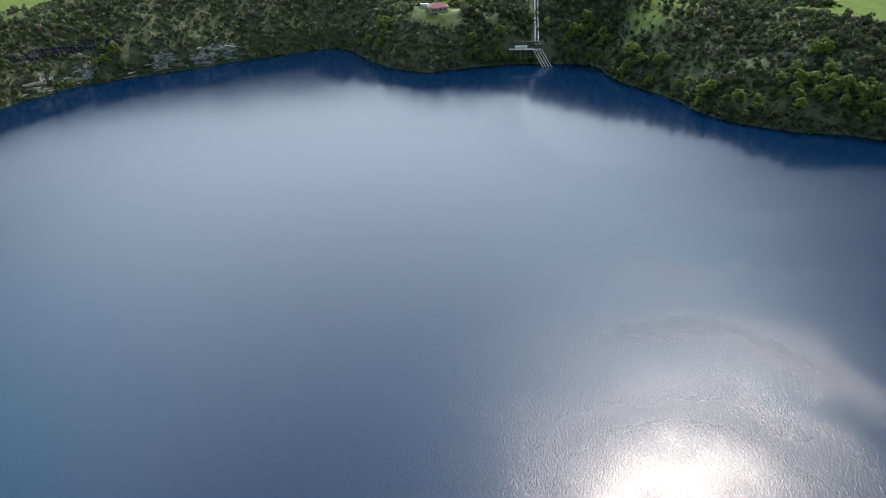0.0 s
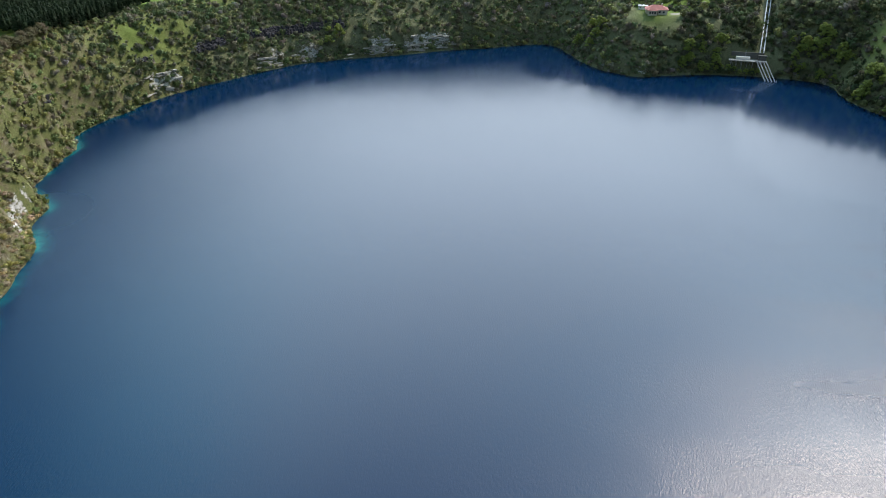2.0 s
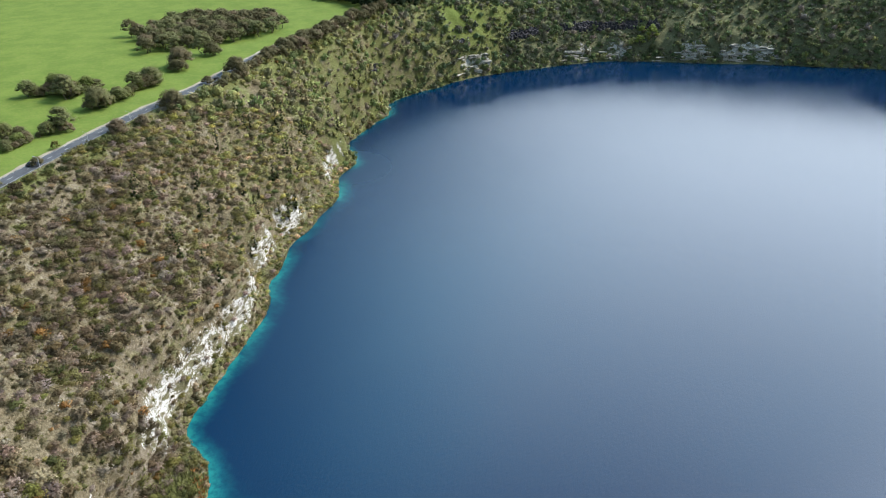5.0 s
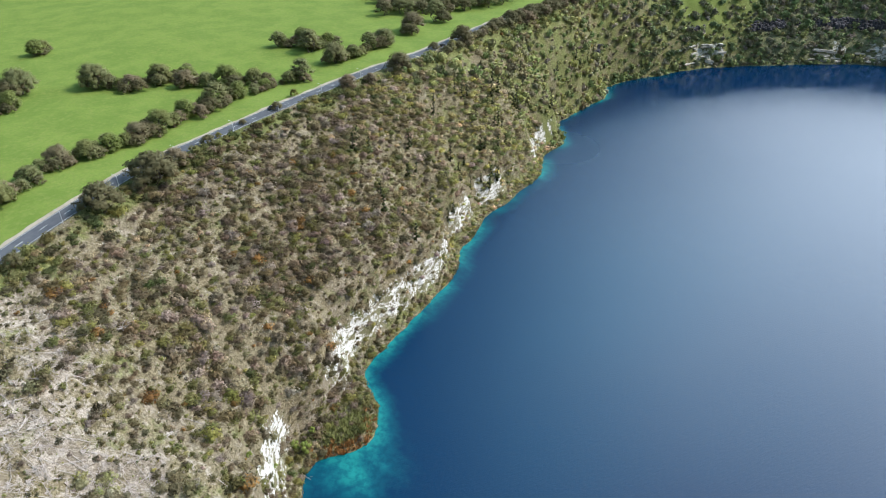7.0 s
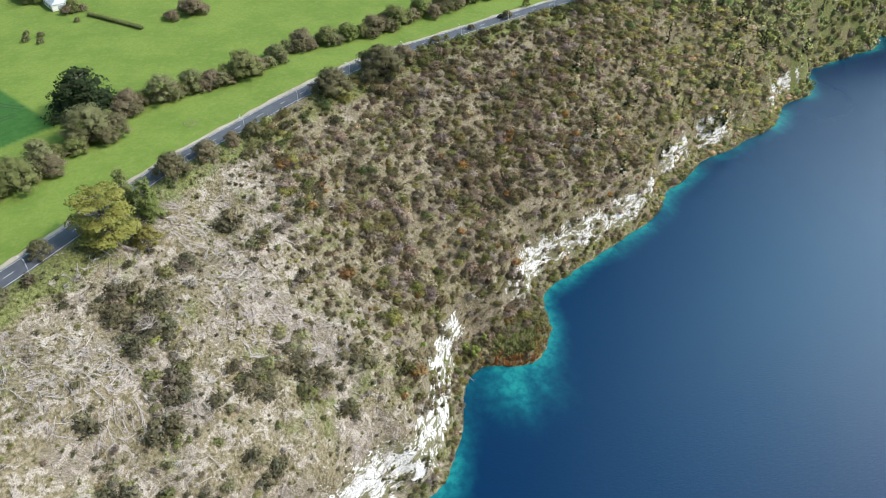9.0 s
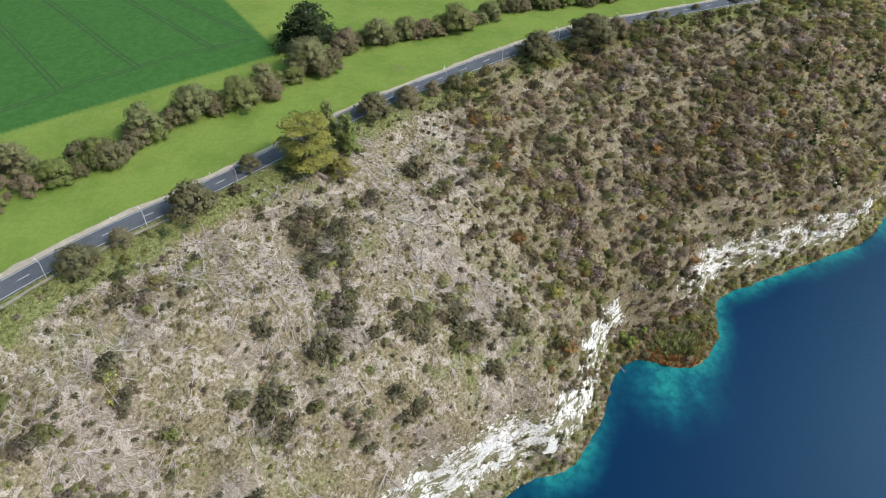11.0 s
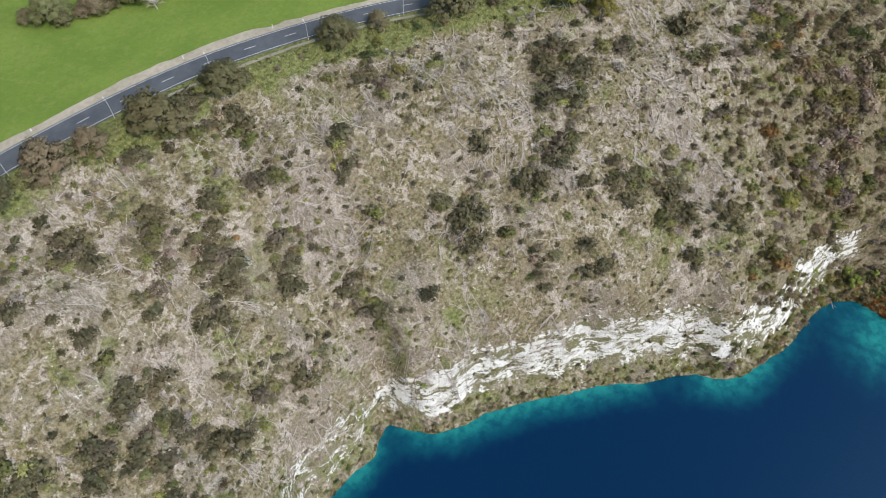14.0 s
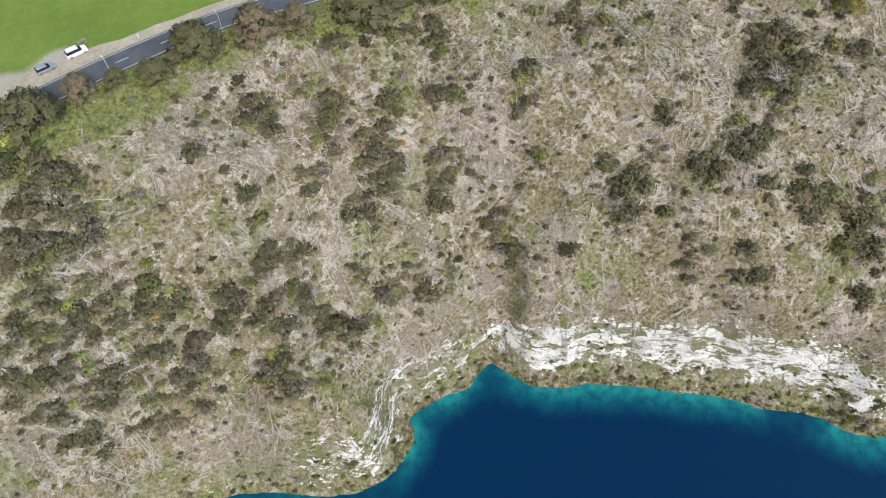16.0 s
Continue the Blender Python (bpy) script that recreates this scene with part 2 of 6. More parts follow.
def water_material():
    mat, nodes, shader, place = material("lake_water", WATER_ROUGH, 0.5)
    shader.inputs["IOR"].default_value = 1.333
    shallow = nodes.attribute("shallow").outputs["Fac"]
    calm = nodes.attribute("calm").outputs["Fac"]
    streak = nodes.noise(nodes.add("ShaderNodeMapping", {0: place, "Rotation": (0, 0, 0.9), "Scale": (1.0, 0.3, 1.0)}).outputs[0], 0.02, 5.0, 0.6, 1.0)
    lee = nodes.step(nodes.math("ADD", calm, nodes.math("MULTIPLY", nodes.math("SUBTRACT", streak, 0.5), 1.6)), 0.25, 0.75)
    gust = nodes.attribute("gust").outputs["Fac"]
    rough = nodes.math("MULTIPLY_ADD", lee, LEE_ROUGH - WATER_ROUGH, WATER_ROUGH)
    nodes.put(shader.inputs["Roughness"], nodes.math("MULTIPLY_ADD", gust, nodes.math("SUBTRACT", GUST_ROUGH, rough), rough))
    patch = nodes.noise(place, 0.30, 4.0, 0.6)
    deep = nodes.mix(nodes.step(nodes.noise(place, 0.004, 2.0), 0.3, 0.7), WATER_DEEP, WATER_DEEP_2)
    teal = nodes.math("MULTIPLY", shallow, nodes.math("MULTIPLY_ADD", nodes.step(patch, 0.30, 0.66), 0.35, 0.65))
    colour = nodes.mix(nodes.step(teal, 0.02, 0.55), deep, (0.003, 0.066, 0.098))
    colour = nodes.mix(nodes.step(teal, 0.4, 1.0), colour, (0.014, 0.195, 0.188))
    nodes.put(shader.inputs["Base Color"], colour)
    stretched = nodes.add("ShaderNodeMapping", {0: place, "Rotation": (0, 0, 0.6), "Scale": (1.0, 0.42, 1.0)}).outputs[0]
    ripple = nodes.math("ADD", nodes.math("MULTIPLY", nodes.noise(stretched, 1.5, 2.0, 0.6), 0.36), nodes.math("MULTIPLY", nodes.noise(stretched, 4.0, 1.0, 0.5), 0.2))
    rows = nodes.add("ShaderNodeMapping", {0: place, "Rotation": (0, 0, 0.75), "Scale": (1.0, 0.28, 1.0)}).outputs[0]
    ripple = nodes.math("MULTIPLY_ADD", nodes.noise(rows, 1.7, 2.0, 0.5, 0.3), 0.30, ripple)
    breeze = nodes.math("MULTIPLY_ADD", nodes.step(nodes.noise(place, 0.012, 4.0, 0.55, 0.8), 0.3, 0.75), 0.4, 0.6)
    breeze = nodes.math("MULTIPLY", breeze, nodes.math("MULTIPLY_ADD", lee, -0.88, 1.0))
    breeze = nodes.math("MULTIPLY", breeze, nodes.math("MULTIPLY_ADD", gust, 0.8, 0.35))
    node = nodes.add("ShaderNodeBump", {"Strength": nodes.math("MULTIPLY", breeze, RIPPLE), "Distance": 0.5, "Height": ripple})
    nodes.put(shader.inputs["Normal"], node.outputs[0])
    return mat


def asphalt_material():
    mat, nodes, shader, place = material("asphalt", 0.85, 0.25)
    fine, wide = nodes.noise(place, 9.0, 4.0), nodes.noise(place, 0.25, 5.0)
    colour = nodes.mix(nodes.step(wide, 0.3, 0.7), (0.058, 0.064, 0.078), (0.092, 0.098, 0.112))
    colour = nodes.mix(nodes.math("MULTIPLY", fine, 0.35), colour, (0.13, 0.13, 0.14))
    nodes.put(shader.inputs["Base Color"], colour)
    bump(nodes, shader, fine, 0.3, 0.02)
    return mat


def bark_material(name, low, high):
    mat, nodes, shader, place = material(name, 0.9, 0.15)
    stretched = nodes.add("ShaderNodeMapping", {0: place, "Scale": (3.0, 3.0, 0.6)}).outputs[0]
    grain = nodes.noise(stretched, 1.6, 5.0, 0.6)
    nodes.put(shader.inputs["Base Color"], nodes.mix(nodes.step(grain, 0.3, 0.7), low, high))
    bump(nodes, shader, grain, 0.6, 0.06)
    return mat


M_GROUND, M_WATER, M_ASPHALT, M_SCRUB = ground_material(), water_material(), asphalt_material(), scrub_material("scrub_foliage")
M_GRAVEL = plain("gravel", (0.36, 0.305, 0.24), 0.95, grain=0.9, spread=0.75)
M_PATH = plain("trodden_earth", (0.26, 0.23, 0.18), 0.95, grain=1.5, spread=0.5)
M_TRACK = plain("pressed_crop", (0.030, 0.058, 0.022), 0.95, grain=1.0, spread=0.4)
M_PAINT = plain("road_paint", (0.62, 0.62, 0.60), 0.6, grain=3.0)
M_BARK = bark_material("bark", (0.07, 0.055, 0.045), (0.19, 0.165, 0.14))
M_DEADWOOD = bark_material("dead_wood", (0.27, 0.230, 0.205), (0.49, 0.428, 0.385))
M_GUM = leafy("gum_leaves", (0.118, 0.140, 0.055), (0.315, 0.335, 0.142), (0.25, 0.230, 0.115))
M_WATTLE = leafy("wattle_leaves", (0.108, 0.140, 0.040), (0.31, 0.36, 0.105), (0.235, 0.23, 0.10))
M_RUST = leafy("reddish_leaves", (0.165, 0.130, 0.080), (0.37, 0.285, 0.19), (0.235, 0.21, 0.115))
M_VERGE = leafy("verge_leaves", (0.092, 0.091, 0.044), (0.255, 0.236, 0.120), (0.190, 0.165, 0.085))
M_CONIFER = leafy("conifer_needles", (0.016, 0.028, 0.012), (0.055, 0.080, 0.028), (0.04, 0.06, 0.022))
M_GOLDEN = leafy("golden_cypress_needles", (0.20, 0.205, 0.042), (0.45, 0.43, 0.115), (0.28, 0.275, 0.07))
M_YELLOW = leafy("yellow_flowering_leaves", (0.16, 0.15, 0.03), (0.34, 0.29, 0.09), (0.2, 0.2, 0.06))
M_WILLOW = leafy("fresh_green_leaves", (0.19, 0.25, 0.05), (0.46, 0.53, 0.14), (0.30, 0.36, 0.085))
M_SLIM = leafy("native_cypress_leaves", (0.03, 0.045, 0.014), (0.085, 0.105, 0.03), (0.06, 0.075, 0.025))
M_STEEL = plain("galvanised_steel", (0.55, 0.57, 0.58), 0.45, 0.6, 2.0)
M_LIGHTPOLE = plain("painted_pole", (0.62, 0.64, 0.66), 0.5, 0.2, 2.0)
M_TIMBER = bark_material("weathered_timber", (0.16, 0.13, 0.10), (0.34, 0.29, 0.24))
M_CONCRETE = plain("concrete", (0.36, 0.35, 0.33), 0.9, grain=1.2)
M_OLDCONCRETE = plain("stained_concrete", (0.13, 0.128, 0.12), 0.95, grain=0.6, spread=0.4)
M_WALL = plain("cream_render", (0.62, 0.57, 0.48), 0.85, grain=0.8)
M_PINKROOF = plain("pink_tiles", (0.50, 0.20, 0.18), 0.8, grain=1.5, spread=0.35)
M_WHITEWALL = plain("white_paint", (0.78, 0.78, 0.75), 0.6, grain=0.8, spread=0.15)
M_GREYROOF = plain("grey_metal_roof", (0.42, 0.45, 0.48), 0.45, 0.3, 0.8)
M_BROWNROOF = plain("brown_tiles", (0.20, 0.13, 0.10), 0.85, grain=1.2)
M_GLASS = plain("dark_glass", (0.02, 0.024, 0.028), 0.08, specular=0.6, spread=0.05)
M_TYRE = plain("tyre_rubber", (0.018, 0.018, 0.02), 0.8)
M_RIM = plain("alloy", (0.55, 0.56, 0.58), 0.35, 0.8)
M_CARWHITE = plain("white_car_paint", (0.80, 0.80, 0.79), 0.25, grain=1.0, spread=0.06, specular=0.5)
M_CARSILVER = plain("silver_car_paint", (0.40, 0.43, 0.47), 0.3, 0.5, 1.0, 0.06, 0.5)
M_CARDARK = plain("dark_car_paint", (0.03, 0.035, 0.045), 0.25, 0.1, 1.0, 0.06, 0.5)
M_LAMPGLASS = plain("lamp_glass", (0.75, 0.75, 0.72), 0.2, spread=0.05)
M_REDGLASS = plain("red_lens", (0.35, 0.02, 0.015), 0.2, spread=0.05)
M_DARKROCK = plain("basalt", (0.062, 0.058, 0.066), 0.9, grain=0.6, spread=0.5)
# limestone again, its colour greyed for shade and haze on the far bank
M_SHADED_LEDGE = plain("shaded_ledge_stone", (0.44, 0.41, 0.365), 0.95, grain=0.5, spread=0.5)
M_LIMESTONE = plain("limestone", (0.54, 0.505, 0.455), 0.92, grain=0.9, spread=0.45)

# ---------------------------------------------------------------- the plan, in metres
# The edge of the lake: a closed ring of corners.
SHORE_NEAR = [(-12, -41), (-31, -42), (-34, -48), (-46, -47), (-53, -44), (-62, -46), (-66, -33), (-83, -21), (-100, -3), (-117, 20),
              (-128, 37), (-146, 46), (-163, 51), (-170, 59), (-168, 77), (-181, 88), (-203, 94), (-219, 117), (-236, 147), (-248, 165), (-262, 176), (-272, 190),
              (-286, 207), (-291, 221), (-303, 246), (-311, 264), (-321, 274), (-335, 287), (-343, 308), (-350, 316), (-367, 324), (-377, 332), (-384, 350), (-394, 377), (-402, 401),
              (-419, 419), (-423, 452)]
SHORE_FAR = [(-420, 478), (-419, 514), (-406, 556), (-386, 598), (-368, 636), (-343, 670), (-300, 704), (-264, 727), (-230, 755), (-176, 788), (-128, 817),
             (-106, 811), (-88, 780), (-54, 732), (-12, 713), (14, 724), (58, 741), (107, 745), (158, 735), (168, 690), (184, 656), (205, 624), (221, 580),
             (240, 554), (277, 532), (339, 510), (378, 440), (392, 330), (350, 200), (250, 70), (120, -30), (30, -66)]
SHORE = SHORE_NEAR + SHORE_FAR
# The line of the road along the western rim, all at one height.
ROAD = [(150, -112), (60, -133), (2, -140), (-40, -139), (-61, -135), (-87, -127), (-109, -117), (-137, -99), (-167, -74), (-214, -39),
        (-239, -15), (-258, 4), (-285, 35), (-307, 75), (-330, 119), (-356, 175), (-371, 216), (-385, 245), (-413, 303), (-430, 347), (-452, 400), (-464, 450)]
ROAD_Z = 70.0
# The rest of the rim with its heights.
RIM = [(-480, 510, 66), (-478, 580, 62), (-458, 660, 60), (-414, 732, 60), (-358, 800, 66), (-275, 862, 76), (-190, 915, 82), (-110, 940, 80),
       (-62, 900, 66), (-34, 822, 52), (-18, 786, 48), (8, 780, 47), (40, 799, 49), (64, 852, 60), (86, 890, 74), (112, 908, 82),
       (144, 880, 80), (186, 805, 72), (226, 742, 62), (292, 706, 62), (356, 655, 66), (434, 570, 66), (475, 450, 60), (475, 320, 60), (430, 180, 62),
       (340, 40, 65), (240, -50, 68)]


def smooth_ring(points, step, closed=True):
    """A Catmull-Rom line through corners, cut at even steps."""
    p = np.array(points, float)
    count = len(p)
    out = []
    for i in range(count if closed else count - 1):
        if closed:
            a, b, c, d = (p[(i + k) % count] for k in (-1, 0, 1, 2))
        else:
            a, b, c, d = (p[min(max(i + k, 0), count - 1)] for k in (-1, 0, 1, 2))
        parts = max(2, int(np.linalg.norm((c - b)[:2]) / step))
        u = np.linspace(0, 1, parts, endpoint=False)[:, None]
        out.append(0.5 * (2 * b + (c - a) * u + (2 * a - 5 * b + 4 * c - d) * u**2 + (3 * b - a - 3 * c + d) * u**3))
    if not closed:
        out.append(p[-1:])
    return np.concatenate(out)


def lattice(ix, iy, seed):
    h = (ix.astype(np.int64) * 374761393 + iy.astype(np.int64) * 668265263 + seed * 974634777) & 0x7FFFFFFF
    h = ((h ^ (h >> 13)) * 1274126177) & 0x7FFFFFFF
    return ((h ^ (h >> 16)) & 0xFFFF) / 65535.0


def value_noise(x, y, scale, seed=0, octaves=4):
    """Smooth noise, 0 to 1, in lumps about scale metres wide."""
    total, weight, amount = 0.0, 0.0, 1.0
    for octave in range(octaves):
        u, v = x / scale + 17.3 * octave, y / scale - 9.1 * octave
        iu, iv = np.floor(u), np.floor(v)
        fu, fv = u - iu, v - iv
        fu, fv = fu * fu * (3 - 2 * fu), fv * fv * (3 - 2 * fv)
        a, b = lattice(iu, iv, seed + octave), lattice(iu + 1, iv, seed + octave)
        c, d = lattice(iu, iv + 1, seed + octave), lattice(iu + 1, iv + 1, seed + octave)
        total = total + amount * ((a * (1 - fu) + b * fu) * (1 - fv) + (c * (1 - fu) + d * fu) * fv)
        weight, amount, scale = weight + amount, amount * 0.5, scale * 0.5
    return total / weight


def ramp(x, low, high):
    t = np.clip((x - low) / (high - low), 0, 1)
    return t * t * (3 - 2 * t)


def to_line(x, y, line, closed=True):
    """Distance of points to a line, and the nearest piece and place on it."""
    a = line[:, :2]
    b = np.roll(a, -1, axis=0) if closed else a[1:]
    a = a if closed else a[:-1]
    way = b - a
    size = (way**2).sum(1) + 1e-9
    best, piece, share = np.full(x.shape, 1e18), np.zeros(x.shape, int), np.zeros(x.shape)
    for i in range(len(a)):
        t = np.clip(((x - a[i, 0]) * way[i, 0] + (y - a[i, 1]) * way[i, 1]) / size[i], 0, 1)
        d = (x - a[i, 0] - t * way[i, 0]) ** 2 + (y - a[i, 1] - t * way[i, 1]) ** 2
        near = d < best
        best, piece, share = np.where(near, d, best), np.where(near, i, piece), np.where(near, t, share)
    return np.sqrt(best), piece, share


def inside(x, y, ring):
    result = np.zeros(x.shape, bool)
    a, b = ring, np.roll(ring, -1, axis=0)
    for i in range(len(a)):
        if a[i, 1] != b[i, 1]:
            result ^= ((a[i, 1] > y) != (b[i, 1] > y)) & (x < (b[i, 0] - a[i, 0]) * (y - a[i, 1]) / (b[i, 1] - a[i, 1]) + a[i, 0])
    return result


SHORE_LINE = smooth_ring(SHORE, 5.0)
SHORE_LINE = SHORE_LINE + 3.0 * (np.stack([value_noise(SHORE_LINE[:, 0], SHORE_LINE[:, 1], 11, 15, 2), value_noise(SHORE_LINE[:, 0], SHORE_LINE[:, 1], 11, 17, 2)], 1) - 0.5)
ROAD_LINE = smooth_ring(ROAD, 6.0, closed=False)
RIM_LINE = smooth_ring([(*p, ROAD_Z) for p in ROAD] + RIM, 12.0)


def blob(x, y, cx, cy, radius):
    return np.exp(-(((x - cx) ** 2 + (y - cy) ** 2) / radius**2))


# Where bare limestone stands over the water: place, reach and strength.
CLIFFS = [(-20, -48, 24, 0.7), (-54, -54, 22, 0.7), (-86, -32, 32, 0.9), (-116, 4, 28, 0.9), (-140, 28, 16, 0.5), (-160, 34, 13, 0.45), (-178, 47, 12, 0.4),
          (-213, 86, 16, 0.8), (-228, 106, 14, 0.9), (-240, 130, 15, 1.0), (-250, 150, 12, 0.9), (-262, 165, 9, 0.5), (-280, 186, 13, 0.9), (-203, 75, 9, 0.55), (-349, 303, 15, 0.9),
          (-298, 214, 10, 0.7), (-308, 236, 13, 0.8), (-330, 273, 10, 0.7), (-345, 295, 22, 0.12),
          (-414, 535, 20, 0.7), (-366, 652, 10, 0.75), (-346, 678, 10, 0.75), (-290, 731, 14, 0.7), (-255, 752, 16, 0.65), (-228, 768, 12, 0.6), (-8, 714, 18, 0.3)]


def terrain(x, y):
    """Height of the ground and what it is covered with, at arrays of places."""
    x, y = np.asarray(x, float), np.asarray(y, float)
    ds, _, _ = to_line(x, y, SHORE_LINE)
    ds = ds + (value_noise(x, y, 9, 5, 3) - 0.5) * 5.0 * ramp(ds, 0, 6)
    lake = inside(x, y, SHORE_LINE)
    dr, piece, share = to_line(x, y, RIM_LINE)
    rim_z = RIM_LINE[piece, 2] * (1 - share) + RIM_LINE[(piece + 1) % len(RIM_LINE), 2] * share
    dr = np.maximum(dr - 8.0, 0.0)
    within = inside(x, y, RIM_LINE[:, :2])
    # the bare limestone band, the ledge below it and the slope above
    cliff = 0.22 + 0.25 * value_noise(x, y, 60, 22, 2)
    for cx, cy, radius, amount in CLIFFS:
        cliff = cliff + amount * blob(x, y, cx, cy, radius)
    cliff = np.clip(cliff, 0, 1)
    ledge = 3.0 + 3.0 * value_noise(x, y, 30, 8, 2) + 17.0 * blob(x, y, -178, 72, 17)
    rise = np.maximum(ds - ledge, 0)
    span = np.maximum(rise + dr, 1.0)
    u = rise / span
    cliffy = np.interp(u, [0, 0.10, 0.34, 0.62, 1.0], [0.0, 0.33, 0.64, 0.88, 1.0])
    even = np.interp(u, [0, 0.10, 0.34, 0.62, 1.0], [0.0, 0.17, 0.46, 0.78, 1.0])
    foot = 3.2 * ramp(ds, 0, 5.0)
    hill = foot + (rim_z - foot) * (cliffy * cliff + even * (1 - cliff))
    rough = (value_noise(x, y, 26, 31, 4) - 0.5) * 9.0 + (value_noise(x, y, 5.5, 41, 3) - 0.5) * 2.4
    band = ramp(u, 0.0, 0.03) * ramp(0.17 - u, 0, 0.05)
    rough = rough + band * (value_noise(x, y, 7.0, 51, 3) - 0.5) * 7.0
    hill = hill + rough * ramp(rise, 0, 10) * ramp(dr, 0, 16)
    out = rim_z + (value_noise(x, y, 160, 61, 3) - 0.5) * 6 * ramp(dr, 10, 160) - 7 * ramp(dr, 60, 500) * ramp(-x, 100, 300)
    z = np.where(within, hill, out)
    z = np.where(lake, -0.3 - 14.0 * ramp(ds, 0, 22), np.maximum(z, 0.35 * ramp(ds, 0, 1.5)))
    return z, ds, dr, within, lake, u, cliff, rise


# grassy openings on the far bank: place, reach and strength
LAWNS = [(-4, 778, 19, 1.1), (222, 735, 28, 1.0), (205, 722, 28, 1.0), (-450, 540, 24, 0.7), (-444, 562, 20, 0.7), (-436, 594, 16, 0.5), (-440, 668, 24, 0.5), (-417, 706, 20, 0.5)]


def covers(x, y, z, ds, dr, within, cliff):
    """Shares of meadow, limestone, lush grass, dry straw, dark crop and gravel."""
    road, _, _ = to_line(x, y, ROAD_LINE, closed=False)
    field = np.where(within, 0.0, 1.0)
    for cx, cy, radius, amount in LAWNS:
        field = np.maximum(field, amount * blob(x, y, cx, cy, radius) * (0.5 + 0.7 * value_noise(x, y, 9, 83, 3)))
    field = np.clip(field, 0, 1)
    # the limestone band keeps to one range of heights above the water
    strong = ramp(cliff, 0.45, 0.80)
    low = (1.0 + 3.5 * value_noise(x, y, 14, 71, 2)) * ramp(-x, 40, 75)
    top = 20.5 + 7.0 * (value_noise(x, y, 16, 74, 3) - 0.5) - 9.0 * blob(x, y, -67, -57, 8)
    lime = strong * ramp(z - low, 0.0, 2.2) * ramp(top - z, 0, 4.5) * np.where(within, 1, 0)
    lime = lime * (0.62 - 0.22 * ramp(x, -75, -50) - 0.09 * ramp(y, 40, 70) + ramp(y, 165, 190) * (-0.20 + 0.26 * ramp(value_noise(x, y, 26, 72, 3), 0.42, 0.56)) + 0.25 * blob(x, y, -349, 303, 15) + 0.16 * ramp(y, 480, 500))
    lime = np.maximum(lime, 0.22 * ramp(value_noise(x, y, 16, 73, 4), 0.54, 0.68) * np.where(within & (y < 60) & (x < 40), 1, 0))
    # the cleared slope in the south, pale; scrub further north; green under the rim
    pale = ramp(0.95 * (-y) + 0.55 * (x + 190) + 8 + 64 * (value_noise(x, y, 42, 75, 4) - 0.5), -24, 30)
    dry = np.clip(0.85 * pale + 0.30 * value_noise(x, y, 24, 77, 3) + 0.22 * ramp(180 - y, 0, 60) * (1 - pale), 0, 1)
    open_bank = ramp(-x - 0.25 * (y - 600), 395, 430) * ramp(y, 460, 510)
    dry = dry * (1 - 0.7 * ramp(y, 400, 520)) - 0.34 * ramp(y, 430, 560) * (1 - open_bank)
    lush = np.clip(0.20 * ramp(value_noise(x, y, 12, 78, 4), 0.42, 0.66) + 0.9 * ramp(9 - dr, 0, 7) * value_noise(x, y, 25, 79, 2) + 0.26 * ramp(y, 170, 320), 0, 1)
    lush = np.maximum(lush, 0.22 * ramp(8.5 - ds, 0, 3))
    lush = np.maximum(lush, 0.5 * ramp(13 - dr, 0, 9) * ramp(value_noise(x, y, 14, 80, 3), 0.42, 0.56) * ramp(-y, 60, 90))
    lush = np.maximum(lush, 0.75 * blob(x, y, -452, 548, 36))
    lush = np.maximum(lush, 0.95 * blob(x, y, 215, 700, 40))
    crop = ramp(-(x + 204) * 0.745 - (y + 134) * 0.667, -1, 1) * ramp((x + 248) * 0.61 - (y + 77) * 0.79, -1, 1)
    gravel = 0.8 * blob(x, y, 14, 786, 6.0) + 0.8 * blob(x, y, 24, 793, 6.0) + 0.9 * blob(x, y, -12, -148, 7.0) + 0.9 * blob(x, y, 4, -148, 8.0)
    return field, lime, lush, dry, crop, np.clip(gravel, 0, 1)


# ---------------------------------------------------------------- mesh helpers


def mesh_from(name, verts, faces, mat, smooth=False):
    """A mesh from arrays: faces all of one size."""
    verts, faces = np.asarray(verts, np.float32), np.asarray(faces, np.int32)
    size = faces.shape[1]
    me = bpy.data.meshes.new(name)
    me.vertices.add(len(verts))
    me.vertices.foreach_set("co", verts.ravel())
    me.loops.add(faces.size)
    me.loops.foreach_set("vertex_index", faces.ravel())
    me.polygons.add(len(faces))
    me.polygons.foreach_set("loop_start", np.arange(0, faces.size, size, dtype=np.int32))
    me.polygons.foreach_set("use_smooth", np.full(len(faces), smooth))
    me.update(calc_edges=True)
    me.materials.append(mat)
    return me


def colour_layer(me, name, r, g, b):
    layer = me.attributes.new(name, "FLOAT_COLOR", "POINT")
    layer.data.foreach_set("color", np.stack([r, g, b, np.ones_like(r)], 1).astype(np.float32).ravel())


def value_layer(me, name, values):
    me.attributes.new(name, "FLOAT", "POINT").data.foreach_set("value", np.asarray(values, np.float32))


def part(name, bm, mat, parent=None, label=""):
    """Links a bmesh as one mesh object, under a thing or a part."""
    me = bpy.data.meshes.new(name)
    bm.normal_update()
    bm.to_mesh(me)
    bm.free()
    me.materials.append(mat)
    ob = new(name, me)
    ob.parent = parent
    return tagged(ob, label)


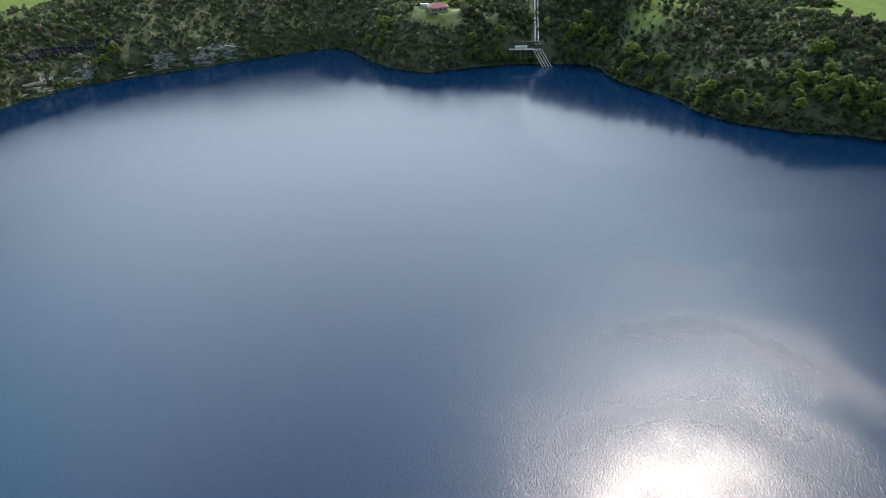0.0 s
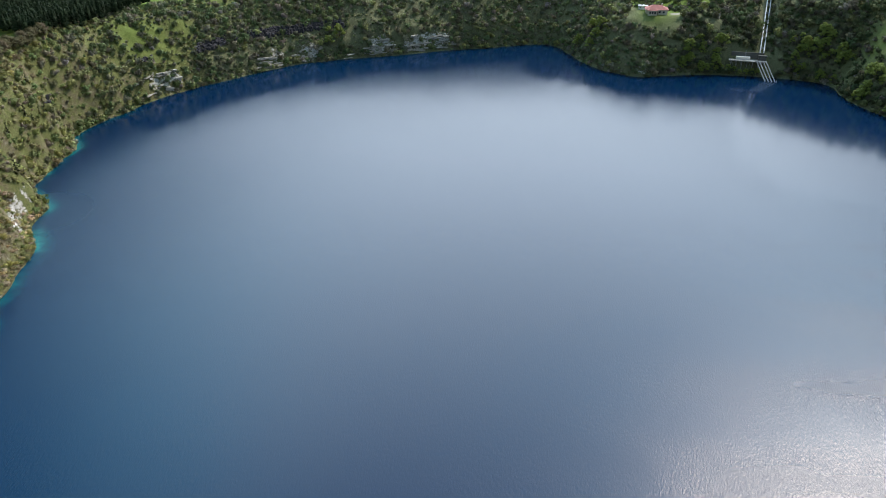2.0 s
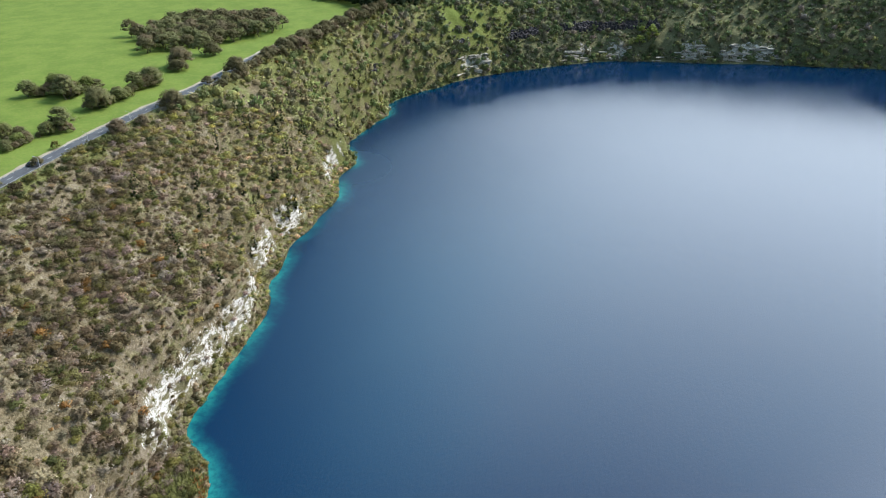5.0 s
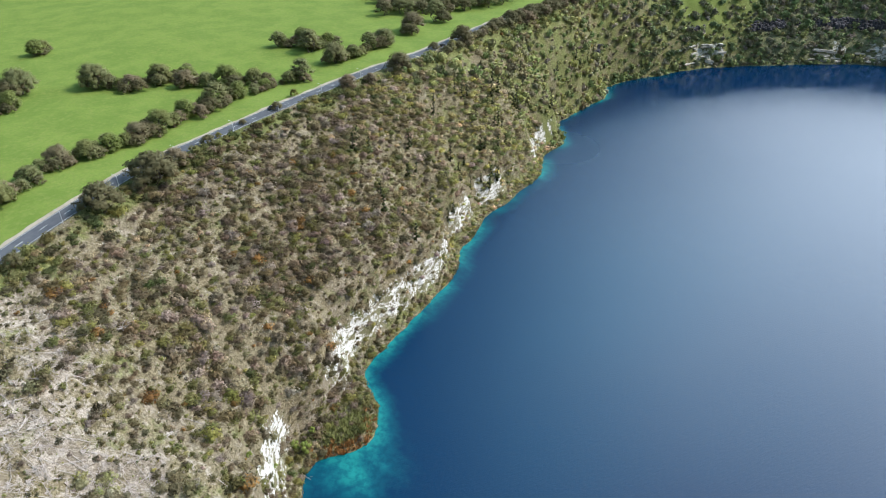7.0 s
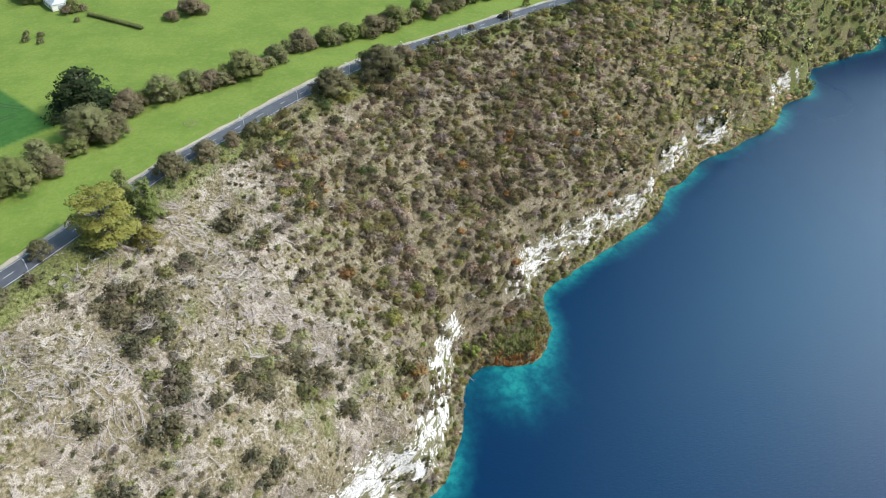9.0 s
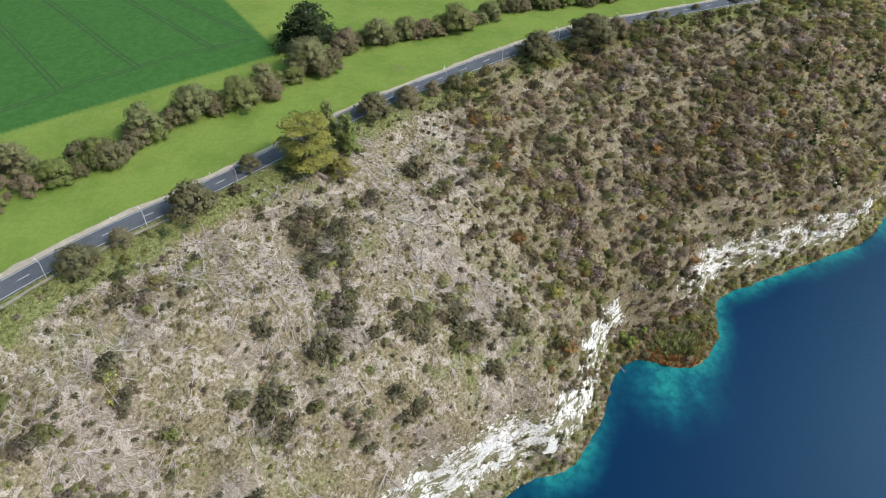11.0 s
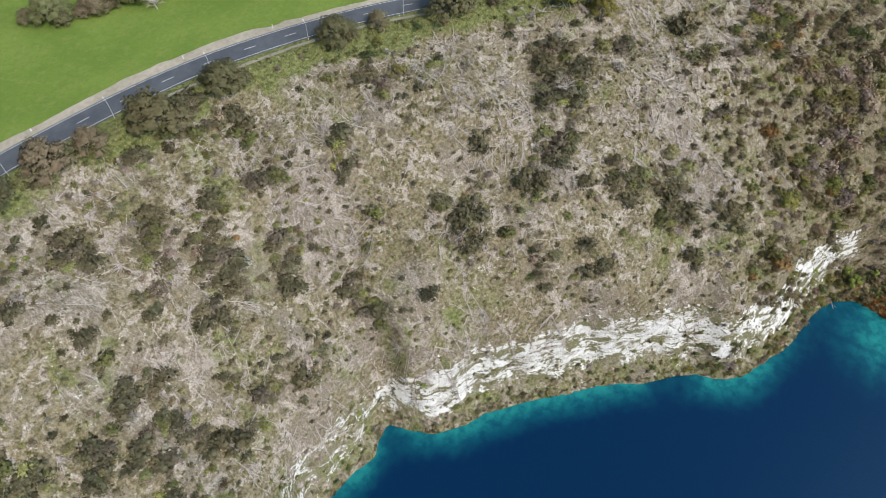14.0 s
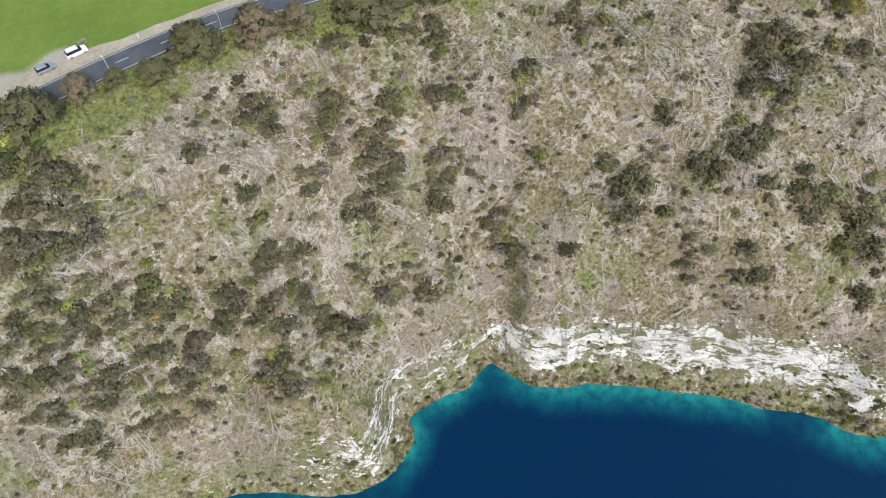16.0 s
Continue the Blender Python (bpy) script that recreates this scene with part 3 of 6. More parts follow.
def box(bm, size, at=(0, 0, 0), turn=0.0, bevel=0.0):
    made = bmesh.ops.create_cube(bm, size=1.0, matrix=Matrix.Translation(at) @ Matrix.Rotation(turn, 4, "Z") @ Matrix.Diagonal((*size, 1)))
    if bevel:
        edges = list({e for v in made["verts"] for e in v.link_edges})
        bmesh.ops.bevel(bm, geom=edges, offset=bevel, segments=2, affect="EDGES", profile=0.6)
    return bm


def rod(bm, a, b, r1, r2=None, sides=8):
    a, b = Vector(a), Vector(b)
    way = b - a
    m = Matrix.Translation((a + b) / 2) @ way.to_track_quat("Z", "Y").to_matrix().to_4x4()
    bmesh.ops.create_cone(bm, cap_ends=True, segments=sides, radius1=r1, radius2=r1 if r2 is None else r2, depth=way.length, matrix=m)
    return bm


def thing(name, label, category, group="", at=None):
    ob = new(name)
    ob.empty_display_size = 0.5
    if at is not None:
        ob.matrix_world = at
    return tagged(ob, label, category, group)


# ---------------------------------------------------------------- ground and lake


def stepped(stops):
    """Coordinates from stops of (place, step that holds up to the next place)."""
    out = []
    for (start, step), (end, _) in zip(stops, stops[1:]):
        count = max(1, round((end - start) / step))
        out.append(np.linspace(start, end, count, endpoint=False))
    return np.concatenate(out + [[stops[-1][0]]])


def grid_faces(nx, ny):
    i = np.arange(nx * ny).reshape(ny, nx)
    return np.stack([i[:-1, :-1], i[:-1, 1:], i[1:, 1:], i[1:, :-1]], -1).reshape(-1, 4)


GROUND_GRID = []


def ground_z(x, y):
    """Height of the ground's mesh at places, between its grid lines."""
    xs, ys, z = GROUND_GRID
    x, y = np.atleast_1d(np.asarray(x, float)), np.atleast_1d(np.asarray(y, float))
    i = np.clip(np.searchsorted(xs, x) - 1, 0, len(xs) - 2)
    j = np.clip(np.searchsorted(ys, y) - 1, 0, len(ys) - 2)
    u, v = (x - xs[i]) / (xs[i + 1] - xs[i]), (y - ys[j]) / (ys[j + 1] - ys[j])
    return (z[j, i] * (1 - u) + z[j, i + 1] * u) * (1 - v) + (z[j + 1, i] * (1 - u) + z[j + 1, i + 1] * u) * v


def build_ground():
    xs = stepped([(-3000, 250), (-1500, 60), (-800, 14), (-500, 3.0), (-345, GROUND_STEP), (40, 4.0), (400, 8.0), (520, 40), (900, 160), (3000, 0)])
    ys = stepped([(-3000, 250), (-1200, 60), (-500, 14), (-200, 3.0), (-165, GROUND_STEP), (300, 3.2), (940, 12), (1100, 60), (1600, 200), (3600, 0)])
    gx, gy = np.meshgrid(xs, ys)
    x, y = gx.ravel(), gy.ravel()
    z, ds, dr, within, lake, u, cliff, rise = terrain(x, y)
    field, lime, lush, dry, crop, gravel = covers(x, y, z, ds, dr, within, cliff)
    GROUND_GRID.extend([xs, ys, z.reshape(len(ys), len(xs))])
    me = mesh_from("ground", np.stack([x, y, z], 1), grid_faces(len(xs), len(ys)), M_GROUND, True)
    colour_layer(me, "zone", field, lime, lush)
    colour_layer(me, "cover", dry, crop, gravel)
    tagged(new("ground", me), "crater slopes of dry grass, pale limestone and green meadow", "ground", kind="structure")


def build_lake():
    xs, ys = stepped([(-425, 3.0), (230, 10.0), (405, 0)]), stepped([(-72, 3.0), (420, 7.0), (826, 0)])
    gx, gy = np.meshgrid(xs, ys)
    x, y = gx.ravel(), gy.ravel()
    ds, _, _ = to_line(x, y, SHORE_LINE)
    wide = (4.5 + 10.0 * value_noise(x, y, 30, 91, 2)) * (1 + 0.1 * ramp(y, 80, 130)) + 5.0 * blob(x, y, -160, 66, 22)
    shallow = np.where(inside(x, y, SHORE_LINE), np.clip(1.0 - ds / wide, 0, 1), 1.0)
    near = ramp(520 - y, 0, 140) * ramp(-x, -40, 30)
    shallow = shallow * (0.18 + 0.82 * near) * (0.38 + 0.62 * ramp(value_noise(x, y, 18, 93, 3), 0.34, 0.58))
    calm = np.clip(1.40 - ds / (68 + 190 * ramp(x, 0, 160)), 0, 1) * ramp(y, 418, 480)
    rays = value_noise(np.arctan2(y - 70, x + 185) * 60, 0 * x, 6, 95, 2)
    shallow = np.maximum(shallow, np.where(inside(x, y, SHORE_LINE), (0.40 + 0.8 * rays) * blob(x, y, -162, 68, 16), 0))
    me = mesh_from("water", np.stack([x, y, np.zeros_like(x)], 1), grid_faces(len(xs), len(ys)), M_WATER, True)
    value_layer(me, "shallow", shallow)
    value_layer(me, "calm", calm)
    # wind-ruffled water: one broad patch with a swirled edge, thin filaments to its north
    wx, wy = x + 60 * (value_noise(x, y, 60, 96, 4) - 0.5), y + 60 * (value_noise(x, y, 60, 97, 4) - 0.5)
    patch = 1 / (1 + np.exp((np.hypot((wx - 104) / 88, (wy - 195) / 112) - 1.0) / 0.10))
    arcs = 0.60 + 0.40 * np.sin(np.hypot(wx - 85, (wy - 150) * 0.9) / 8.5 + 2.5 * value_noise(x, y, 30, 94, 3))
    strands = value_noise(wx * 0.55 + wy * 0.3, wy * 1.7, 34, 99, 4)
    wisps = np.exp(-(((strands - 0.72) / 0.10) ** 2) - ((x - 120) / 80) ** 2 - ((y - 375) / 70) ** 2)
    bank = 0.65 * np.exp(-(((x + 345) / 95) ** 2) - ((y - 305) / 95) ** 2)
    value_layer(me, "gust", np.clip(0.65 * patch * arcs + 0.6 * wisps + bank, 0, 1))
    tagged(new("water", me), "deep blue crater lake with turquoise shallows along the bank", "lake", kind="structure")


build_ground()
build_lake()


# ---------------------------------------------------------------- road


def offset_line(line, side):
    way = np.gradient(line[:, :2], axis=0)
    way /= np.linalg.norm(way, axis=1)[:, None]
    return line[:, :2] + np.stack([-way[:, 1], way[:, 0]], 1) * np.reshape(side, (-1, 1))


def strip(name, line, left, right, z, mat, thick=0.0, parent=None):
    """A ribbon along a line between two offsets, with sides where it is thick."""
    a, b = offset_line(line, left), offset_line(line, right)
    count = len(a)
    top = np.concatenate([np.column_stack([a, np.full(count, z)]), np.column_stack([b, np.full(count, z)])])
    verts = np.concatenate([top, top - (0, 0, max(thick, 0.004))])
    i = np.arange(count - 1)
    quad = lambda p, q: np.stack([p + i, q + i, q + i + 1, p + i + 1], 1)
    faces = np.concatenate([quad(0, count), quad(2 * count, 0), quad(count, 3 * count)])
    ob = new(name, mesh_from(name, verts, faces, mat))
    ob.parent = parent
    return ob


def along(line):
    steps = np.linalg.norm(np.diff(line[:, :2], axis=0), axis=1)
    return np.concatenate([[0], np.cumsum(steps)])


ROAD_RUN = along(ROAD_LINE)


def on_road(distance, side=0.0):
    """A place beside the road's line, and the road's heading there."""
    x, y = np.interp(distance, ROAD_RUN, ROAD_LINE[:, 0]), np.interp(distance, ROAD_RUN, ROAD_LINE[:, 1])
    x2, y2 = np.interp(distance + 1, ROAD_RUN, ROAD_LINE[:, 0]), np.interp(distance + 1, ROAD_RUN, ROAD_LINE[:, 1])
    turn = math.atan2(y2 - y, x2 - x)
    return x - math.sin(turn) * side, y + math.cos(turn) * side, turn


def road_distance(x, y):
    _, piece, share = to_line(np.array([float(x)]), np.array([float(y)]), ROAD_LINE, closed=False)
    return float(ROAD_RUN[piece[0]] + share[0] * (ROAD_RUN[piece[0] + 1] - ROAD_RUN[piece[0]]))


fine_road = smooth_ring(ROAD, 2.5, closed=False)
road = strip("road", fine_road, -3.7, 3.7, ROAD_Z + 0.10, M_ASPHALT, 0.25)
tagged(road, "grey-blue asphalt two-lane road along the rim", "road", kind="structure")
strip("edge_line", fine_road, -3.28, -3.14, ROAD_Z + 0.104, M_PAINT, parent=road)
strip("edge_line", fine_road, 3.14, 3.28, ROAD_Z + 0.104, M_PAINT, parent=road)
# the gravel runs out raggedly into the grass and widens towards the lay-by
verge_line = smooth_ring(ROAD, 0.9, closed=False)
vx, vy = verge_line[:, 0], verge_line[:, 1]
spill = 5.5 + 1.5 * ramp(vx, -190, -90) + 2.4 * (value_noise(vx, vy, 7, 151, 4) - 0.5) + 2.2 * (blob(vx, vy, -12, -139, 16) + blob(vx, vy, 4, -140, 10))
shoulder = strip("shoulder", verge_line, 3.65, np.maximum(spill, 4.1), ROAD_Z + 0.05, M_GRAVEL, 0.3)
tagged(shoulder, "pale gravel shoulder on the pasture side of the road", "road shoulder", kind="structure")
path_line = np.array([on_road(d, -5.6 - 0.5 * math.sin(d * 0.08))[:2] for d in np.arange(road_distance(-80, -130), road_distance(-160, -80), 3.0)])
tagged(strip("footpath", path_line, -0.5, 0.5, ROAD_Z + 0.05, M_PATH, 0.3), "pale trodden footpath between road and slope", "path", kind="structure")


def wheel_tracks(lines):
    """Pairs of wheel marks pressed into the crop."""
    field = None
    for line in lines:
        path = smooth_ring(line, 4.0, closed=False)
        for side in (-1.0, 1.0):
            a, b = offset_line(path, side - 0.28), offset_line(path, side + 0.28)
            both = np.concatenate([a, b])
            verts = np.column_stack([both, ground_z(both[:, 0], both[:, 1]) + 0.06])
            i = np.arange(len(a) - 1)
            ob = new("wheel_track", mesh_from("wheel_track", verts, np.stack([i, i + len(a), i + len(a) + 1, i + 1], 1), M_TRACK))
            if field is None:
                field = tagged(ob, "dark paired wheel tracks pressed into the crop", "wheel track", kind="structure")
            else:
                ob.parent = field


wheel_tracks([[(-310, -250), (-266, -203), (-238, -174), (-216, -151)], [(-320, -226), (-271, -171), (-250, -148), (-234, -129)], [(-330, -200), (-277, -136), (-254, -108)],
              [(-335, -186), (-280, -114), (-269, -95)], [(-165, -197), (-185, -177), (-206, -157), (-221, -145), (-235, -130), (-246, -120), (-254, -108), (-264, -96)]])
at = 2.0
while at < ROAD_RUN[-1] - 4:
    piece = np.array([on_road(at + k)[:2] for k in (0.0, 1.0, 2.0, 3.2)])
    strip("centre_dash", piece, -0.08, 0.08, ROAD_Z + 0.104, M_PAINT, parent=road)
    at += 11.5

# ---------------------------------------------------------------- plants: shapes made of many small leaf clumps

rng = np.random.default_rng(7)


def halved(quads):
    """Three-sided faces from four-sided ones."""
    return np.concatenate([quads[:, [0, 1, 2]], quads[:, [0, 2, 3]]])


def ball_quads():
    """A small rounded block."""
    verts, faces = [], []
    for axis in range(3):
        for sign in (-1, 1):
            for i in range(2):
                for j in range(2):
                    quad = []
                    for u, v in ((i, j), (i + 1, j), (i + 1, j + 1), (i, j + 1)):
                        p = [0.0, 0.0, 0.0]
                        p[axis], p[(axis + 1) % 3], p[(axis + 2) % 3] = sign, u - 1, v - 1
                        quad.append(tuple(p))
                    quad = quad if sign > 0 else quad[::-1]
                    ids = []
                    for p in quad:
                        if p not in verts:
                            verts.append(p)
                        ids.append(verts.index(p))
                    faces.append(ids)
    v = np.array(verts, float)
    return v / np.linalg.norm(v, axis=1)[:, None], halved(np.array(faces))


BALL_V, BALL_F = ball_quads()


def directions(gen, count, up=0.0):
    d = gen.normal(size=(count, 3))
    d /= np.linalg.norm(d, axis=1)[:, None]
    d[:, 2] = np.where(d[:, 2] < -0.25, -d[:, 2], d[:, 2]) + up
    return d / np.linalg.norm(d, axis=1)[:, None]


def clump_cards(gen, lumps, count, size, lie=0.6):
    """Leaf clumps: three-sided flakes over rounded lumps given as centre and radii."""
    lumps = np.asarray(lumps, float)
    weight = lumps[:, 3] * lumps[:, 4]
    pick = gen.choice(len(lumps), count, p=weight / weight.sum())
    way = directions(gen, count)
    at = lumps[pick, :3] + way * lumps[pick][:, [3, 3, 4]] * gen.uniform(0.72, 1.08, (count, 1))
    normal = way * lie + gen.normal(size=(count, 3)) * 0.45 + (0, 0, 0.25)
    normal /= np.linalg.norm(normal, axis=1)[:, None]
    side = np.cross(normal, gen.normal(size=(count, 3)))
    side /= np.linalg.norm(side, axis=1)[:, None]
    other = np.cross(normal, side)
    half = size * gen.uniform(0.5, 1.1, (count, 1)) * 0.62
    corners = [at - side * half - other * half * 0.6, at + side * half * gen.uniform(0.5, 1.0, (count, 1)) - other * half * 0.7, at + other * half * gen.uniform(0.8, 1.3, (count, 1))]
    verts = np.stack(corners, 1).reshape(-1, 3)
    return verts, np.arange(count * 3).reshape(-1, 3)


CUBE_V = np.array([(x, y, z) for x in (-1, 1) for y in (-1, 1) for z in (-1, 1)]) / 1.73
CUBE_F = halved(np.array([(0, 1, 3, 2), (4, 6, 7, 5), (0, 4, 5, 1), (2, 3, 7, 6), (0, 2, 6, 4), (1, 5, 7, 3)]))


def with_cores(verts, faces, lumps, gen, share=0.78, plain_core=False):
    """Adds a lumpy inner body to each lump, so that no sky shows through its middle."""
    vs, fs, base = [verts], [faces], len(verts)
    core_v, core_f = (CUBE_V, CUBE_F) if plain_core else (BALL_V, BALL_F)
    for x, y, z, r, h in lumps:
        v = core_v * gen.uniform(0.85, 1.1, (len(core_v), 1)) * (r * share, r * share, h * share) + (x, y, z)
        vs.append(v)
        fs.append(core_f + base)
        base += len(v)
    return np.concatenate(vs), np.concatenate(fs)


def outs(verts, lumps):
    """For each corner the way out of its lump, and of the whole plant."""
    lumps = np.asarray(lumps, float)
    far, way = np.full(len(verts), 1e9), np.zeros((len(verts), 3))
    for x, y, z, r, h in lumps:
        d = (verts - (x, y, z)) / (r, r, h)
        size = (d**2).sum(1)
        nearer = size < far
        far, way = np.where(nearer, size, far), np.where(nearer[:, None], d, way)
    whole = verts - lumps[:, :3].mean(0) * (1, 1, 0.6)
    way = way / (np.linalg.norm(way, axis=1)[:, None] + 1e-6) + 0.8 * whole / (np.linalg.norm(whole, axis=1)[:, None] + 1e-6) + (0, 0, 0.25)
    return way / (np.linalg.norm(way, axis=1)[:, None] + 1e-6)


def out_layer(me, way):
    me.attributes.new("out", "FLOAT_VECTOR", "POINT").data.foreach_set("vector", np.asarray(way, np.float32).ravel())


def bush_shape(gen, lumps_count, cards, size, tall=0.75, spread=0.55):
    """A bush about one metre in radius, standing at its origin."""
    lumps = [(0, 0, 0.42 * tall, 0.62, 0.55 * tall)]
    for _ in range(lumps_count):
        a, d = gen.uniform(0, 6.28), gen.uniform(0.3, 1.0) * spread
        r = gen.uniform(0.26, 0.46)
        lumps.append((math.cos(a) * d, math.sin(a) * d, gen.uniform(0.25, 0.75) * tall, r, r * gen.uniform(0.7, 1.1) * tall))
    v, f = clump_cards(gen, lumps, cards, size)
    v, f = with_cores(v, f, lumps[:1] if cards < 50 else lumps[:3], gen, 0.74 if cards == 44 else 0.58, True)
    return v, f, outs(v, lumps)


def tuft_shape(gen, blades, size):
    """A tussock: upright flakes fanning out."""
    a = gen.uniform(0, 6.28, blades)
    lean = gen.uniform(0.25, 0.9, blades)
    foot = np.stack([np.cos(a), np.sin(a), 0 * a], 1) * 0.12
    tip = np.stack([np.cos(a) * lean, np.sin(a) * lean, gen.uniform(0.6, 1.1, blades)], 1)
    side = np.stack([-np.sin(a), np.cos(a), 0 * a], 1) * size
    verts = np.stack([foot - side, foot + side, tip], 1).reshape(-1, 3)
    way = verts * (1, 1, 0.4) + (0, 0, 0.7)
    return verts, np.arange(blades * 3).reshape(-1, 3), way / np.linalg.norm(way, axis=1)[:, None]


def scattered(name, shapes, kinds, places, turns, scales, hues, mat, label, category):
    """Many plants or stones as one joined object; each keeps its own hue."""
    vs, fs, cs, ws, base = [], [], [], [], 0
    for index, (v, f, w) in enumerate(shapes):
        pick = np.where(kinds == index)[0]
        if not len(pick):
            continue
        c, s = np.cos(turns[pick]), np.sin(turns[pick])
        x = v[None, :, 0] * c[:, None] - v[None, :, 1] * s[:, None]
        y = v[None, :, 0] * s[:, None] + v[None, :, 1] * c[:, None]
        z = np.broadcast_to(v[None, :, 2], x.shape)
        all_v = np.stack([x, y, z], -1) * scales[pick][:, None, :] + places[pick][:, None, :]
        vs.append(all_v.reshape(-1, 3))
        fs.append((f[None] + (np.arange(len(pick)) * len(v))[:, None, None] + base).reshape(-1, f.shape[1]))
        ws.append(np.stack([w[None, :, 0] * c[:, None] - w[None, :, 1] * s[:, None], w[None, :, 0] * s[:, None] + w[None, :, 1] * c[:, None],
                            np.broadcast_to(w[None, :, 2], x.shape)], -1).reshape(-1, 3))
        cs.append(np.repeat(hues[pick], len(v), axis=0))
        base += len(pick) * len(v)
    me = mesh_from(name, np.concatenate(vs), np.concatenate(fs), mat)
    hue = np.concatenate(cs)
    colour_layer(me, "hue", hue[:, 0], hue[:, 1], hue[:, 2])
    out_layer(me, np.concatenate(ws))
    return tagged(new(name, me), label, category, kind="stuff")


def jittered(x0, x1, y0, y1, step):
    gx, gy = np.meshgrid(np.arange(x0, x1, step), np.arange(y0, y1, step))
    x, y = gx.ravel(), gy.ravel()
    return x + rng.uniform(-0.5, 0.5, x.shape) * step, y + rng.uniform(-0.5, 0.5, x.shape) * step


HUES = np.array([(0.165, 0.143, 0.082), (0.205, 0.170, 0.124), (0.102, 0.093, 0.055), (0.165, 0.166, 0.066),
                 (0.22, 0.215, 0.072), (0.23, 0.140, 0.052), (0.280, 0.238, 0.198), (0.090, 0.108, 0.044), (0.34, 0.29, 0.185)])
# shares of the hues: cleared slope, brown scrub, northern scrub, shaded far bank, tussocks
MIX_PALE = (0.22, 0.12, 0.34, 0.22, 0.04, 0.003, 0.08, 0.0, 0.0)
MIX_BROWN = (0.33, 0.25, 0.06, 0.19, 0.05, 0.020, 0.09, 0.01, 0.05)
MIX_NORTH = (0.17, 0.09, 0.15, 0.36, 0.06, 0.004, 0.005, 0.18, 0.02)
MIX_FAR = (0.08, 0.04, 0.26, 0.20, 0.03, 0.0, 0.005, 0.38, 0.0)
MIX_TUFT = (0.0, 0.0, 0.0, 0.36, 0.20, 0.01, 0.07, 0.0, 0.36)


def pick_hues(mixes):
    """One hue index for each row of shares."""
    total = np.cumsum(mixes / mixes.sum(1, keepdims=True), axis=1)
    return (rng.uniform(size=(len(mixes), 1)) > total).sum(1).clip(0, len(HUES) - 1)


def tinted(index):
    return HUES[index] * rng.uniform(0.75, 1.3, (len(index), 1)) * rng.uniform(0.93, 1.07, (len(index), 3))


def pale_share(x, y):
    return ramp(0.95 * (-y) + 0.55 * (x + 190) + 8 + 64 * (value_noise(x, y, 42, 75, 4) - 0.5), -24, 30)


BUSHES_SMALL = [bush_shape(rng, 3, 36, 0.34) for _ in range(4)]
BUSHES_MID = [bush_shape(rng, 7, 92, 0.24, 0.8, 0.6) for _ in range(6)]
BUSHES_BIG = [bush_shape(rng, 12, 205, 0.185, 0.72, 0.66) for _ in range(6)]
BUSHES_FAR = [bush_shape(rng, 7, 44, 0.40, 0.9, 0.6) for _ in range(6)]
TUFTS = [tuft_shape(rng, 9, 0.17) for _ in range(4)]

# thickets on the cleared slope: place and reach
THICKETS_NORTH = [(-157, -45, 8), (-144, -37, 8), (-134, -35, 5), (-123, -52, 3.4), (-123, -35, 5), (-115, -47, 4.6), (-104, -45, 6.5), (-109, -35, 2.7), (-105, -55, 2.7),
                  (-140, -15, 6.4), (-131, -22, 3.3), (-149, -5, 7), (-141, 2, 6), (-150, 14, 3.8), (-108, -24, 4), (-114, -10, 7.5), (-135, 9, 3.3), (-124, 6, 4),
                  (-173, 9, 5), (-180, 22, 4.7), (-183, -11, 3), (-190, -19, 3.2), (-162, 5, 2.2), (-192, 41, 5), (-173, -33, 3.2), (-121, -85, 4.4), (-100, -79, 4), (-90, -105, 3.8)]
THICKETS_MIDDLE = [(-79, -63, 3.6), (-77, -57, 3), (-42, -111, 5), (-54, -112, 3.2), (-54, -104, 3.8), (-50, -98, 4), (-60, -90, 5.7), (-73, -81, 4.4), (-96, -79, 2.6), (-87, -90, 2.4),
                   (-59, -105, 2.6), (-71, -96, 2.2), (-68, -76, 2.6), (-60, -83, 3), (-50, -83, 3.4), (-44, -95, 4), (-28, -96, 3.5), (-27, -83, 6.3), (-24, -77, 4.2), (-18, -76, 4.9),
                   (-28, -70, 3.6), (-36, -63, 3.6), (-52, -65, 5), (-59, -63, 3.6), (-45, -67, 3.6), (-50, -58, 3.5), (-25, -112, 3), (-82, -93, 2.6), (-67, -117, 3)]
THICKETS_SOUTH = [(0, -95, 3.5), (4, -92, 4), (8, -88, 5), (-3, -91, 3), (-10, -84, 4.2), (0, -83, 4.2), (-11, -67, 5.6), (5, -77, 5.8), (17, -84, 7.4), (7, -101, 4.2), (12, -96, 4.2),
                  (8, -117, 9.5), (15, -111, 8.4), (21, -100, 8.5), (29, -77, 4.6), (15, -68, 6), (7, -128, 5.8), (30, -88, 7.3), (30, -96, 5.7), (11, -72, 4.5), (25, -73, 4.7), (-79, -118, 4.4), (-85, -113, 4.6)]


def thicket_share(x, y):
    best = np.zeros_like(x)
    for cx, cy, r in THICKETS_NORTH + THICKETS_MIDDLE + THICKETS_SOUTH:
        best = np.maximum(best, ramp(1.12 - np.hypot(x - cx, y - cy) / r + 0.8 * (value_noise(x, y, 5, 107, 2) - 0.5), 0, 0.35))
    return best


